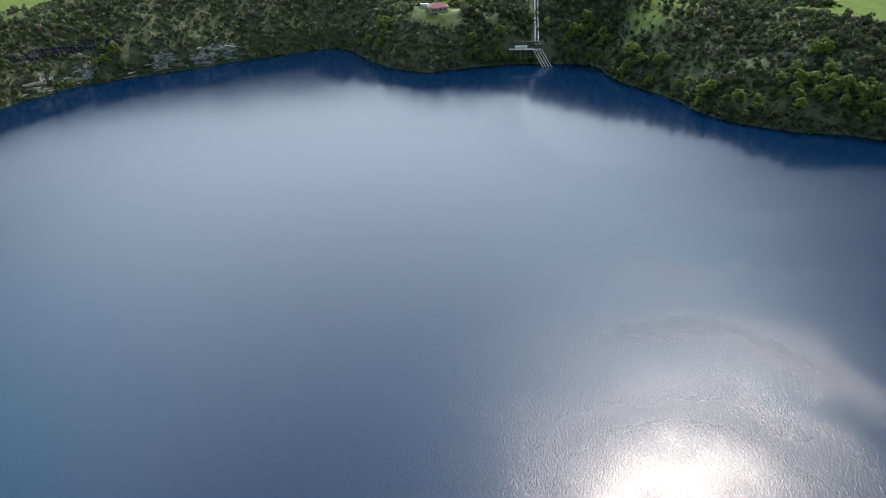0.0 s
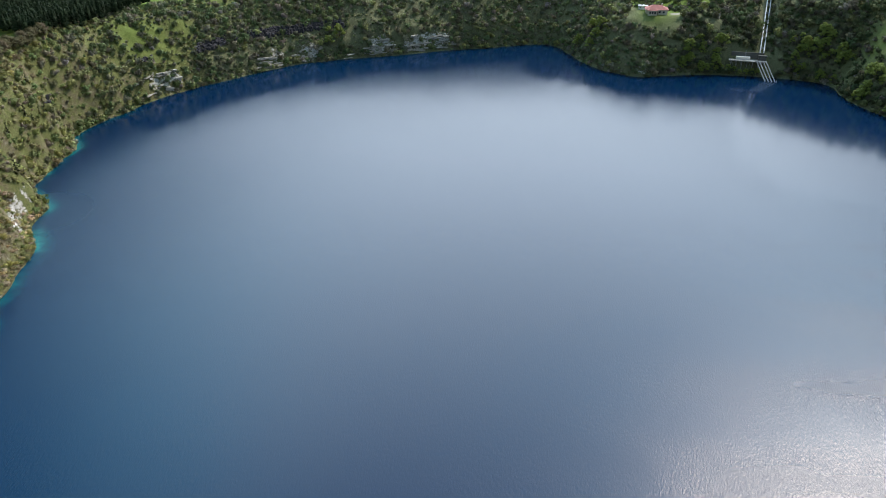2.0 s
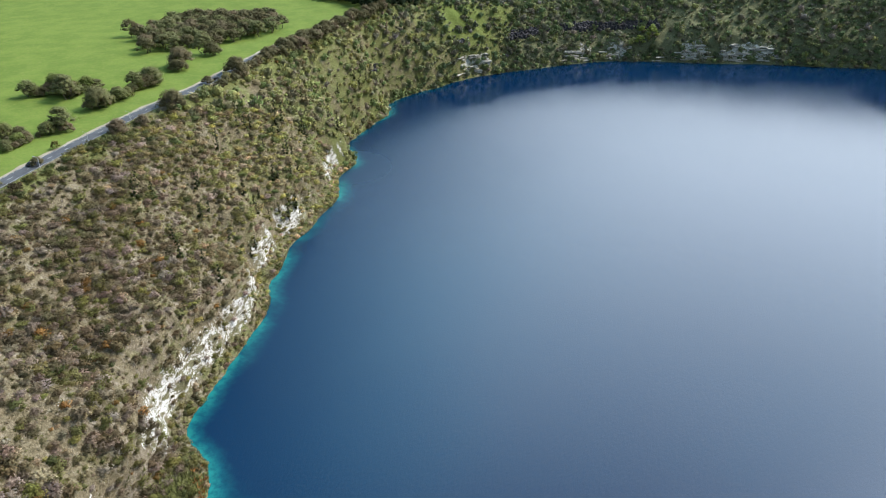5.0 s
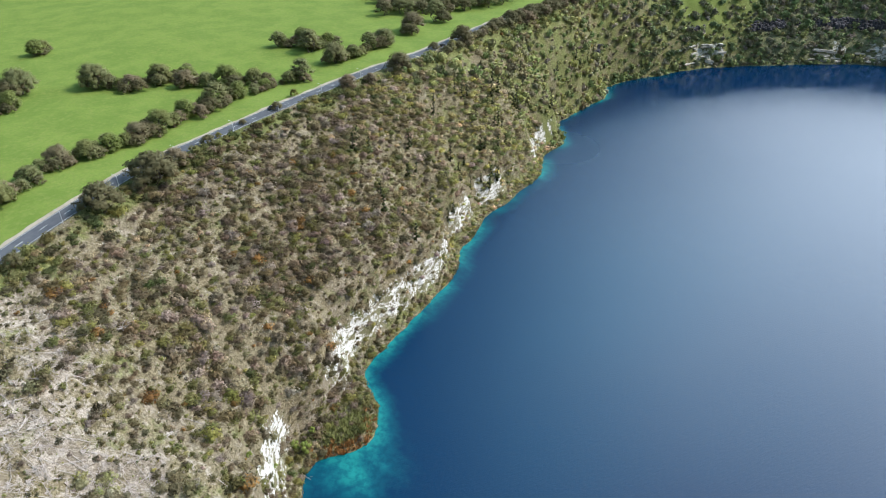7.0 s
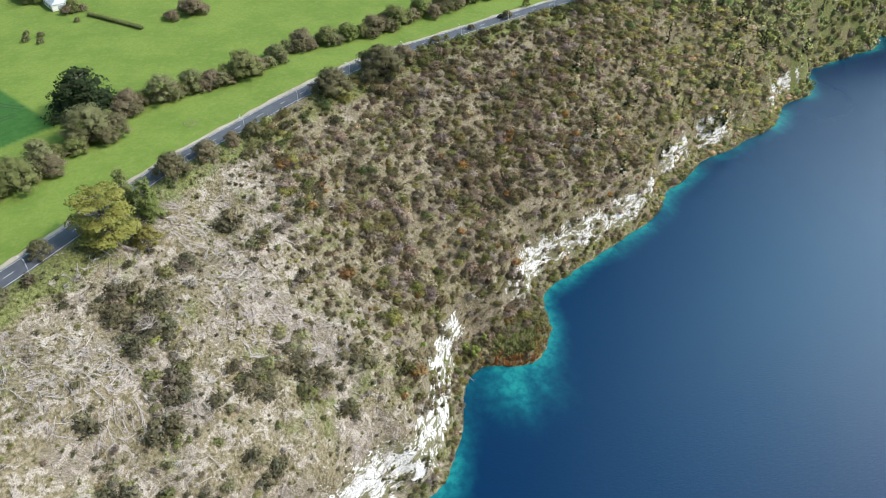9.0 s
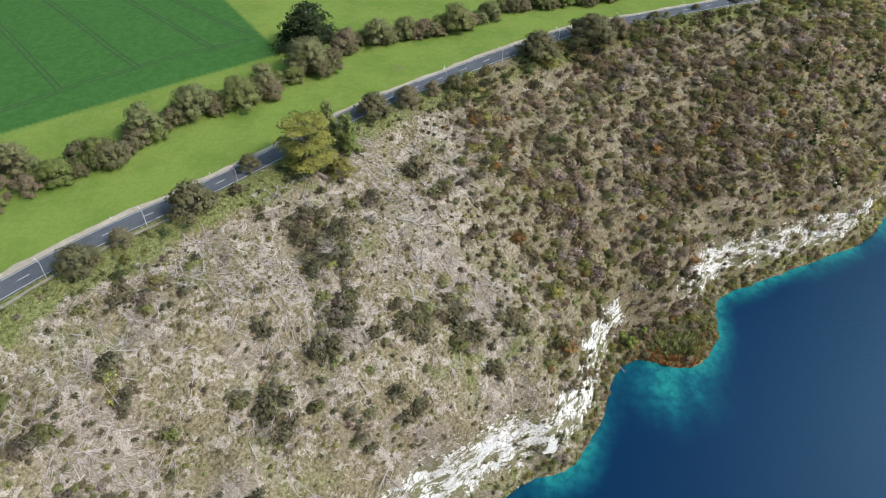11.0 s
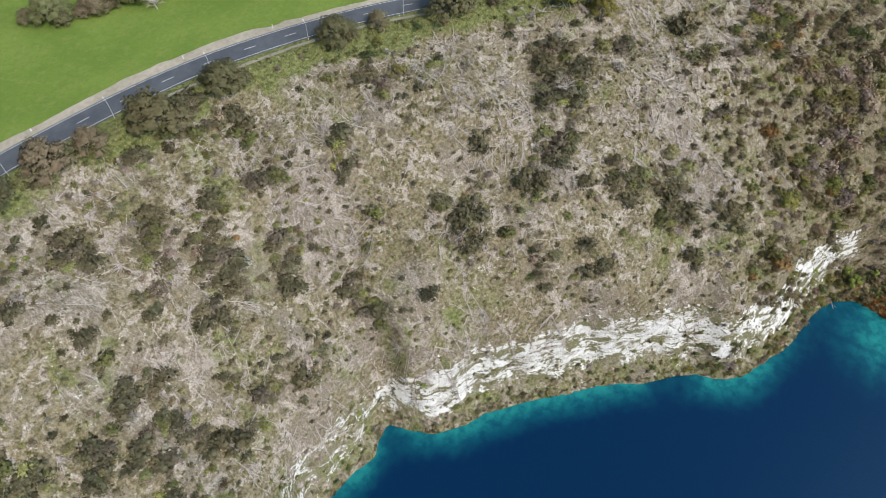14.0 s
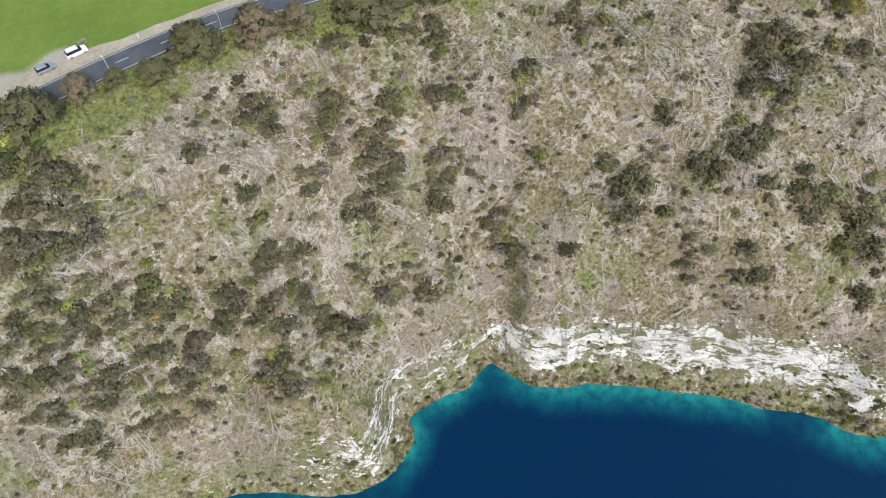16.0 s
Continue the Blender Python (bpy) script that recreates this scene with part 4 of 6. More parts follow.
def near_scrub():
    x, y = jittered(-345, 60, -160, 300, 2.05)
    z, ds, dr, within, lake, u, cliff, rise = terrain(x, y)
    field, lime, lush, dry, crop, gravel = covers(x, y, z, ds, dr, within, cliff)
    pale = pale_share(x, y)
    thick, thick_2 = value_noise(x, y, 15, 101, 3), value_noise(x, y, 60, 103, 2)
    thicket = thicket_share(x, y)
    chance = pale * (0.42 + 0.22 * ramp(thick, 0.46, 0.60) + 0.50 * thicket + 0.12 * ramp(x, -75, -30)) + (1 - pale) * (0.57 + 0.31 * ramp(0.7 * thick + 0.3 * thick_2, 0.42, 0.56))
    chance = chance + 0.22 * blob(x, y, -235, 118, 48) * (1 - ramp(lime, 0.3, 0.55))
    south_bank = ramp(-0.7 * y + 0.7 * x, -115, -95)
    chance = np.where(ds < 8, 0.9 - 0.22 * south_bank, chance) * (1 - 0.78 * ramp(lime + (value_noise(x, y, 6, 109, 2) - 0.5) * 0.9, 0.42, 0.62))
    chance = np.where(dr < 7, 0.62, chance)
    reed_flat = blob(x, y, -176, 73, 13)
    chance = np.where((pale < 0.5) & (ds > 6), np.maximum(chance, 0.46 * (1 - ramp(lime, 0.3, 0.55))), chance) * (1 - 0.68 * ramp(reed_flat, 0.35, 0.6))
    road_gap, _, _ = to_line(x, y, ROAD_LINE, closed=False)
    ok = within & ~lake & (ds > 0.6) & (road_gap > 6.5) & (rng.uniform(size=x.shape) < chance)
    x, y, z, ds, pale, thick, dr, thicket, u, south_bank = (a[ok] for a in (x, y, z, ds, pale, thick, dr, thicket, u, south_bank))
    size = np.exp(rng.normal(0.02, 0.46, len(x))) * (0.95 + 1.35 * (1 - pale)) * (0.72 + 0.3 * ramp(thick, 0.5, 0.62) + 1.75 * thicket * pale)
    size = np.clip(np.where(ds < 8, rng.uniform(1.3, 2.7, len(x)) * (1 - 0.42 * south_bank), np.where((u < 0.14) & (pale > 0.5), np.minimum(size, rng.uniform(0.7, 1.5, len(x))), size)), 0.45, 4.0)
    north = ramp(y, 110, 230)
    mixes = pale[:, None] * MIX_PALE + ((1 - pale) * (1 - north))[:, None] * MIX_BROWN + ((1 - pale) * north)[:, None] * MIX_NORTH
    mixes = mixes + (ramp(9 - dr, 0, 4) * 1.5)[:, None] * np.array((0.1, 0.1, 0.25, 0.9, 0.4, 0.0, 0.1, 1.0, 0.0))
    mixes = mixes + (ramp(8 - ds, 0, 3) * 1.2)[:, None] * np.array((0.4, 0.3, 0.35, 1.2, 0.35, 0.0, 0.25, 0.4, 0.4))
    mixes = mixes + (pale * (size < 1.0) * (1 - thicket))[:, None] * np.array((0.2, 0, 0.1, 2.0, 1.6, 0, 0.1, 0.2, 0.4))
    mixes = mixes + (thicket * pale)[:, None] * np.array((0.9, 0.4, 1.0, 0.2, 0, 0, 0, 0.0, 0))
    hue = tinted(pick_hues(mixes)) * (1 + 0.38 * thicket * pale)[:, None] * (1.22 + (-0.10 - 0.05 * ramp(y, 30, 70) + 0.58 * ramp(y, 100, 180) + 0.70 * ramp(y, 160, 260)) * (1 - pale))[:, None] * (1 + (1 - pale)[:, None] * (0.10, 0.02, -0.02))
    kind = np.where(size < 0.8, rng.integers(0, 4, len(x)), np.where(size < 1.6, 4 + rng.integers(0, 6, len(x)), 10 + rng.integers(0, 6, len(x))))
    scales = size[:, None] * np.stack([np.ones_like(size)] * 2 + [rng.uniform(0.75, 1.3, len(x))], 1)
    places = np.stack([x, y, ground_z(x, y) - 0.12 * size], 1)
    # the boldest bushes of the cleared slope are things of their own
    bold = np.argsort(-(size + 1.2 * thicket) * pale)[:240]
    rest = np.ones(len(x), bool)
    rest[bold] = False
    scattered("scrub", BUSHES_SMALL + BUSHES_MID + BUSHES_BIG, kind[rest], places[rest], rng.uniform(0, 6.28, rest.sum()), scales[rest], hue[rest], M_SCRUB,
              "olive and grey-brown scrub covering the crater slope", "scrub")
    protos = []
    for k in range(8):
        v, f, way = BUSHES_BIG[k % 6]
        root = thing("shrub", ("dark olive shrub on the cleared slope", "grey-brown twiggy shrub on the cleared slope", "dense dark shrub among dry grass",
                               "green shrub on the pale slope")[k % 4], "shrub", "shrubs on the cleared slope")
        me = mesh_from("foliage", v, f, M_SCRUB)
        tone = HUES[(2, 0, 2, 3, 2, 0, 1, 2)[k]] * (1.55, 1.2, 1.8, 1.1, 1.6, 1.05, 1.0, 1.75)[k]
        colour_layer(me, "hue", *(np.full(len(v), c) for c in tone))
        out_layer(me, way)
        new("foliage", me).parent = root
        bm = bmesh.new()
        for a in range(5):
            t = a * 1.3 + k
            rod(bm, (0, 0, -0.1), (math.cos(t) * 0.45, math.sin(t) * 0.45, 0.6), 0.035, 0.012, 4)
        part("stem", bm, M_BARK, root)
        protos.append(root)
    for i in bold:
        s = float(size[i])
        copy_thing(protos[rng.integers(0, 8)], Matrix.Translation(places[i]) @ Matrix.Rotation(rng.uniform(0, 6.28), 4, "Z") @ Matrix.Diagonal((s, s, s * float(rng.uniform(0.8, 1.2)), 1)))
    forget(protos)


def forget(protos):
    """Removes the patterns that the copies were made from."""
    for proto in protos:
        for ob in (*proto.children_recursive, proto):
            bpy.data.objects.remove(ob)


def far_scrub():
    x, y = jittered(-500, 380, -40, 960, 2.7)
    seen = ~((x > -345) & (x < 60) & (y < 300)) & ~((x > 60) & (y < 480))
    x, y = x[seen], y[seen]
    z, ds, dr, within, lake, u, cliff, rise = terrain(x, y)
    field, lime, lush, dry, crop, gravel = covers(x, y, z, ds, dr, within, cliff)
    open_grass = np.maximum.reduce([blob(x, y, cx, cy, radius * 0.8) for cx, cy, radius, _ in LAWNS])
    beyond = ~within & (dr < 60) & (y > 690) & (x > -300)
    chance = np.where(within, 0.98 - 0.50 * ramp(value_noise(x, y, 24, 111, 4), 0.48, 0.64), np.where(beyond, 0.5, 0.0)) * (1 - 0.95 * np.clip(open_grass, 0, 1))
    chance = chance * (1 - 0.75 * ramp(lime, 0.45, 0.6))
    near_rock = blob(x, y, -350, 705, 34) + blob(x, y, -385, 665, 26) + 0.8 * blob(x, y, -408, 600, 26)
    chance = chance * (1 - 0.8 * ((np.abs(z - 27.5) < 3.5) & (near_rock > 0.5)))
    pipes = (np.abs(x - 102 - (y - 800) * 0.05) < 4) | ((np.abs(x - 92) < 25) & (np.abs(y - 755) < 8))
    house = (np.abs(x + 4) < 26) & (np.abs(y - 778) < 20)
    road_gap, _, _ = to_line(x, y, ROAD_LINE, closed=False)
    chance = np.where(within & (ds < 7), 1.0, chance)
    on_ledge = np.maximum.reduce([blob(x, y, cx, cy, reach * 0.8) for cx, cy, reach, _ in LEDGES])
    chance = np.where((on_ledge > 0.4) & (ds < 11), 0.5, chance)
    # steep ground carries more bushes for its plan
    lean = np.hypot(ground_z(x + 2, y) - ground_z(x - 2, y), ground_z(x, y + 2) - ground_z(x, y - 2)) / 4
    chance = chance * np.clip((0.52 + 0.42 * ramp(y, 290, 330) * ramp(-x, 330, 360)) * np.sqrt(1 + lean**2), 0, 1)
    ok = ~lake & (ds > 0.1) & (rng.uniform(size=x.shape) < chance) & ~(pipes & (y > 742)) & ~house & (road_gap > 6.5)
    x, y, ds = (a[ok] for a in (x, y, ds))
    z = ground_z(x, y)
    size = np.clip(np.exp(rng.normal(0.92, 0.48, len(x))), 0.8, 5.5) * (1 + 0.15 * ramp(x, -60, 60) * (y > 480))
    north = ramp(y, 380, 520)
    # far-bank shade is put into the hues, deeper on its eastern side
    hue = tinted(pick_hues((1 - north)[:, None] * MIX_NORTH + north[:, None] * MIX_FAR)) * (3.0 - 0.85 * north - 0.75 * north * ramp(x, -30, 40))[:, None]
    # bluish distance haze over the far bank, mixed into the leaf colour
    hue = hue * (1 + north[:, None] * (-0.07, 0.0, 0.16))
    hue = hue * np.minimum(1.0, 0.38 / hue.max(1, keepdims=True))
    places = np.stack([x, y, z - 0.15 * size], 1)
    scales = size[:, None] * np.stack([np.ones_like(size)] * 2 + [rng.uniform(0.8, 1.6, len(x))], 1)
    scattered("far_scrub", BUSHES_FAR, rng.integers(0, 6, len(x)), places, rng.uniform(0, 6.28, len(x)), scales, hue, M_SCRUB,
              "dense dark green scrub on the far crater bank, shade and haze in its colour", "scrub")


def tussocks():
    x, y = jittered(-345, 60, -160, 290, 1.25)
    z, ds, dr, within, lake, u, cliff, rise = terrain(x, y)
    pale = pale_share(x, y)
    chance = (0.36 + 0.30 * pale) * (0.4 + ramp(value_noise(x, y, 8, 121, 2), 0.35, 0.6))
    road_gap, _, _ = to_line(x, y, ROAD_LINE, closed=False)
    ok = within & ~lake & (ds > 1.0) & (road_gap > 5.5) & (rng.uniform(size=x.shape) < chance)
    x, y, z = x[ok], y[ok], z[ok]
    size = rng.uniform(0.3, 0.75, len(x)) * (1.5 - 0.5 * pale_share(x, y))
    hue = tinted(pick_hues(np.tile(MIX_TUFT, (len(x), 1))))
    scattered("tussock_grass", TUFTS, rng.integers(0, 4, len(x)), np.stack([x, y, z - 0.05], 1), rng.uniform(0, 6.28, len(x)),
              np.repeat(size[:, None], 3, 1), hue, M_SCRUB, "straw-coloured and green tussocks on the cleared slope", "grass")


def reeds():
    """Low reddish and green reed beds on the ledge by the water."""
    x, y = jittered(-350, -10, -60, 330, 1.0)
    z, ds, dr, within, lake, u, cliff, rise = terrain(x, y)
    chance = 0.75 * ramp(2.4 - ds, 0, 1.5) + 0.12 * ramp(8 - ds, 0, 3) + 1.4 * blob(x, y, -176, 73, 12)
    ok = ~lake & (ds > 0.1) & (u < 0.05) & (rng.uniform(size=x.shape) < chance)
    x, y, z, ds = x[ok], y[ok], z[ok], ds[ok]
    rust = blob(x, y, -174, 70, 17) * ramp(4.2 - ds, 0, 2)
    base = np.where((rng.uniform(size=len(x)) < rust)[:, None], np.array((0.42, 0.20, 0.07)), np.where((blob(x, y, -178, 72, 14) > 0.3)[:, None], np.array((0.26, 0.265, 0.095)), np.array((0.23, 0.195, 0.110))))
    hue = base * rng.uniform(0.7, 1.3, (len(x), 1))
    size = rng.uniform(0.6, 1.25, len(x)) * (1 + 0.9 * blob(x, y, -176, 72, 14))
    scattered("reed_bed", TUFTS, rng.integers(0, 4, len(x)), np.stack([x, y, np.maximum(z, 0.02)], 1), rng.uniform(0, 6.28, len(x)),
              np.repeat(size[:, None], 3, 1), hue, M_SCRUB, "rust-red and straw reeds at the water's edge", "reeds")


def stick(a, b, r1, r2):
    """A thin three-sided branch."""
    way = (b - a) / (np.linalg.norm(b - a) + 1e-9)
    side = np.cross(way, (0.3, 0.2, 1.0))
    side /= np.linalg.norm(side) + 1e-9
    other = np.cross(way, side)
    ring = [(math.cos(k), math.sin(k)) for k in (0.0, 2.1, 4.2)]
    verts = [a + (side * c + other * s) * r1 for c, s in ring] + [b + (side * c + other * s) * r2 for c, s in ring]
    return np.array(verts), np.array([(0, 1, 4, 3), (1, 2, 5, 4), (2, 0, 3, 5)])


def fallen_shape(gen, twigs, trunk=True):
    """A bleached fallen tree: a stem with branches fanning out near its head, one unit long."""
    vs, fs, base = [], [], 0
    limbs = [(np.array((0, 0, 0.05)), np.array((1.0, gen.uniform(-0.08, 0.08), 0.12)), 0.024, 0.011)] if trunk else []
    for _ in range(twigs):
        t = gen.uniform(0.25, 1.0) if trunk else gen.uniform(0, 0.15)
        root = np.array((t, 0, 0.08))
        a = gen.normal(0.0, 0.55)
        tip = root + np.array((math.cos(a), math.sin(a), gen.uniform(0.02, 0.35))) * gen.uniform(0.25, 0.65)
        limbs.append((root, tip, 0.0125, 0.004))
    for limb in limbs:
        v, f = stick(*limb)
        vs.append(v)
        fs.append(f + base)
        base += len(v)
    return np.concatenate(vs), np.concatenate(fs)


def fallen_wood():
    x, y = jittered(-215, 60, -150, 60, 2.1)
    z, ds, dr, within, lake, u, cliff, rise = terrain(x, y)
    chance = pale_share(x, y) * (0.07 + 0.88 * ramp(value_noise(x, y, 17, 131, 3), 0.50, 0.62))
    ok = within & ~lake & (ds > 9) & (dr > 3) & (rng.uniform(size=x.shape) < chance)
    x, y = x[ok], y[ok]
    shapes = [fallen_shape(rng, 6) for _ in range(3)] + [fallen_shape(rng, 11) for _ in range(3)] + [fallen_shape(rng, 14, False) for _ in range(3)]
    length = rng.uniform(1.8, 5.2, len(x))
    # stems lie mostly down the slope
    e = 1.5
    gx, gy = (ground_z(x + e, y) - ground_z(x - e, y)) / (2 * e), (ground_z(x, y + e) - ground_z(x, y - e)) / (2 * e)
    turn = np.arctan2(-gy, -gx) + rng.normal(0, 0.8, len(x))
    drop = (gx * np.cos(turn) + gy * np.sin(turn))
    vs, fs, base = [], [], 0
    single = set(np.argsort(-length)[:110].tolist())
    for i in range(len(x)):
        v, f = shapes[rng.integers(0, len(shapes))]
        p = v * length[i]
        c, s = math.cos(turn[i]), math.sin(turn[i])
        q = np.stack([p[:, 0] * c - p[:, 1] * s + x[i], p[:, 0] * s + p[:, 1] * c + y[i], p[:, 2]], 1)
        q[:, 2] += ground_plane(q[:, 0], q[:, 1], x[i], y[i], gx[i], gy[i])
        if i in single:
            # each limb of six corners is a piece of its own
            foot = Vector(q[0].tolist())
            root = thing("fallen_tree", "bleached fallen tree lying on the cleared slope", "dead wood", "fallen trees on the slope", Matrix.Translation(foot))
            for k in range(0, len(q), 6):
                limb = new("stem" if k == 0 else "branch", mesh_from("branch", q[k:k + 6] - q[0], f[:3], M_DEADWOOD))
                limb.parent = root
            continue
        vs.append(q)
        fs.append(f + base)
        base += len(v)
    verts = np.concatenate(vs)
    tagged(new("fallen_wood", mesh_from("fallen_wood", verts, np.concatenate(fs), M_DEADWOOD)),
           "bleached fallen trunks and branches strewn over the slope", "dead wood", kind="stuff")


def ground_plane(px, py, x, y, gx, gy):
    return ground_z(x, y)[0] + (px - x) * gx + (py - y) * gy + 0.12


def outcrops():
    """Blocks of limestone standing out of the bare band, and dark basalt on the far bank."""
    x, y = jittered(-345, 30, -60, 300, 1.15)
    z, ds, dr, within, lake, u, cliff, rise = terrain(x, y)
    lime = covers(x, y, z, ds, dr, within, cliff)[1]
    ok = within & ~lake & (lime + (value_noise(x, y, 5, 141, 2) - 0.5) * 0.9 > 0.74) & (rise < 17) & (rng.uniform(size=x.shape) < 0.10)
    x, y = x[ok], y[ok]
    z = ground_z(x, y)
    shapes = []
    for _ in range(6):
        v = np.sign(BALL_V) * np.abs(BALL_V) ** 0.55 * rng.uniform(0.7, 1.2, (len(BALL_V), 3))
        shapes.append((v, BALL_F))
    scales = np.stack([rng.uniform(0.6, 3.0, len(x)), rng.uniform(0.3, 0.8, len(x)), rng.uniform(0.15, 0.5, len(x))], 1)
    _, piece, _ = to_line(x, y, SHORE_LINE)
    way = np.roll(SHORE_LINE, -1, axis=0) - SHORE_LINE
    turn = np.arctan2(way[piece, 1], way[piece, 0]) + rng.normal(0, 0.35, len(x))
    scattered_turned("limestone_outcrop", shapes, np.stack([x, y, z - 0.1], 1), turn, scales, M_LIMESTONE, "weathered white limestone blocks along the cliff", "rock")
    x, y = jittered(-450, -290, 390, 760, 1.9)
    z, ds, dr, within, lake, u, cliff, rise = terrain(x, y)
    near_rock = blob(x, y, -350, 705, 34) + blob(x, y, -385, 665, 26) + 0.8 * blob(x, y, -408, 600, 26) + 0.8 * blob(x, y, -423, 410, 12)
    ok = within & ~lake & (np.abs(z - 29.0 - 3.0 * (value_noise(x, y, 25, 147, 2) - 0.5)) < 3.0) & (near_rock + 1.5 * (value_noise(x, y, 9, 143, 3) - 0.5) > 0.45)
    x, y = x[ok], y[ok]
    z = ground_z(x, y)
    scales = np.stack([rng.uniform(1.0, 2.6, len(x)), rng.uniform(0.9, 2.0, len(x)), rng.uniform(1.2, 3.0, len(x))], 1)
    scattered_turned("basalt_outcrop", shapes, np.stack([x, y, z + 0.4], 1), rng.uniform(0, 6.28, len(x)), scales, M_DARKROCK, "dark columnar basalt cliff on the far bank", "rock")


def bank_ledges():
    """Pale flat ledges low on the far bank, above the water."""
    shapes = []
    for _ in range(6):
        v = np.sign(BALL_V) * np.abs(BALL_V) ** 0.4 * rng.uniform(0.8, 1.15, (len(BALL_V), 3))
        shapes.append((v, BALL_F))
    places, turns, scales = [], [], []
    for cx, cy, reach, count in LEDGES:
        _, piece, _ = to_line(np.array([float(cx)]), np.array([float(cy)]), SHORE_LINE)
        way = (np.roll(SHORE_LINE, -1, axis=0) - SHORE_LINE)[piece[0]]
        way = way / np.linalg.norm(way)
        foot = SHORE_LINE[piece[0]]
        inland = np.array((-way[1], way[0]))
        if inside(np.array([foot[0] + inland[0] * 3]), np.array([foot[1] + inland[1] * 3]), SHORE_LINE)[0]:
            inland = -inland
        for _ in range(count):
            a, tier = rng.normal(0, 0.5) * reach, rng.integers(0, 3)
            p = foot + way * a + inland * (3.0 + 2.2 * tier + rng.uniform(0, 1.5))
            places.append((p[0], p[1], float(ground_z(p[0], p[1])[0]) + 0.5 + 0.7 * tier))
            turns.append(math.atan2(way[1], way[0]) + rng.normal(0, 0.2))
            scales.append((rng.uniform(1.2, 5.5), rng.uniform(0.9, 1.9), rng.uniform(0.4, 1.2)))
    scattered_turned("limestone_ledge", shapes, np.array(places), np.array(turns), np.array(scales), M_SHADED_LEDGE, "pale limestone ledges above the far waterline", "rock")


# place on the far shore, reach along it and number of slabs
LEDGES = [(-418, 520, 12, 8), (-411, 545, 14, 12), (-372, 640, 16, 22), (-350, 672, 14, 24), (-290, 731, 18, 26), (-255, 752, 20, 30), (-226, 768, 14, 14)]


def scattered_turned(name, shapes, places, turns, scales, mat, label, category):
    """Stones: scaled along their own axes, then turned."""
    vs, fs, base = [], [], 0
    kinds = rng.integers(0, len(shapes), len(places))
    for i in range(len(places)):
        v, f = shapes[kinds[i]]
        p = v * scales[i]
        c, s = math.cos(turns[i]), math.sin(turns[i])
        vs.append(np.stack([p[:, 0] * c - p[:, 1] * s, p[:, 0] * s + p[:, 1] * c, p[:, 2]], 1) + places[i])
        fs.append(f + base)
        base += len(v)
    if vs:
        tagged(new(name, mesh_from(name, np.concatenate(vs), np.concatenate(fs), mat)), label, category, kind="stuff")


near_scrub()
far_scrub()
tussocks()
reeds()
fallen_wood()
outcrops()
bank_ledges()


# ---------------------------------------------------------------- trees


def limb(bm, a, b, r1, r2, sides):
    """A tapered limb that ends in a point at both ends, where it joins the next."""
    a, b = Vector(a), Vector(b)
    turn = (b - a).to_track_quat("Z", "Y")
    rings = []
    for t, r in ((0.04, r1), (0.97, r2)):
        rings.append([bm.verts.new(a.lerp(b, t) + turn @ Vector((math.cos(k * 6.2832 / sides) * r, math.sin(k * 6.2832 / sides) * r, 0))) for k in range(sides)])
    foot, tip = bm.verts.new(a), bm.verts.new(b)
    for k in range(sides):
        j = (k + 1) % sides
        bm.faces.new((rings[0][k], rings[0][j], rings[1][j], rings[1][k]))
        bm.faces.new((foot, rings[0][j], rings[0][k]))
        bm.faces.new((tip, rings[1][k], rings[1][j]))


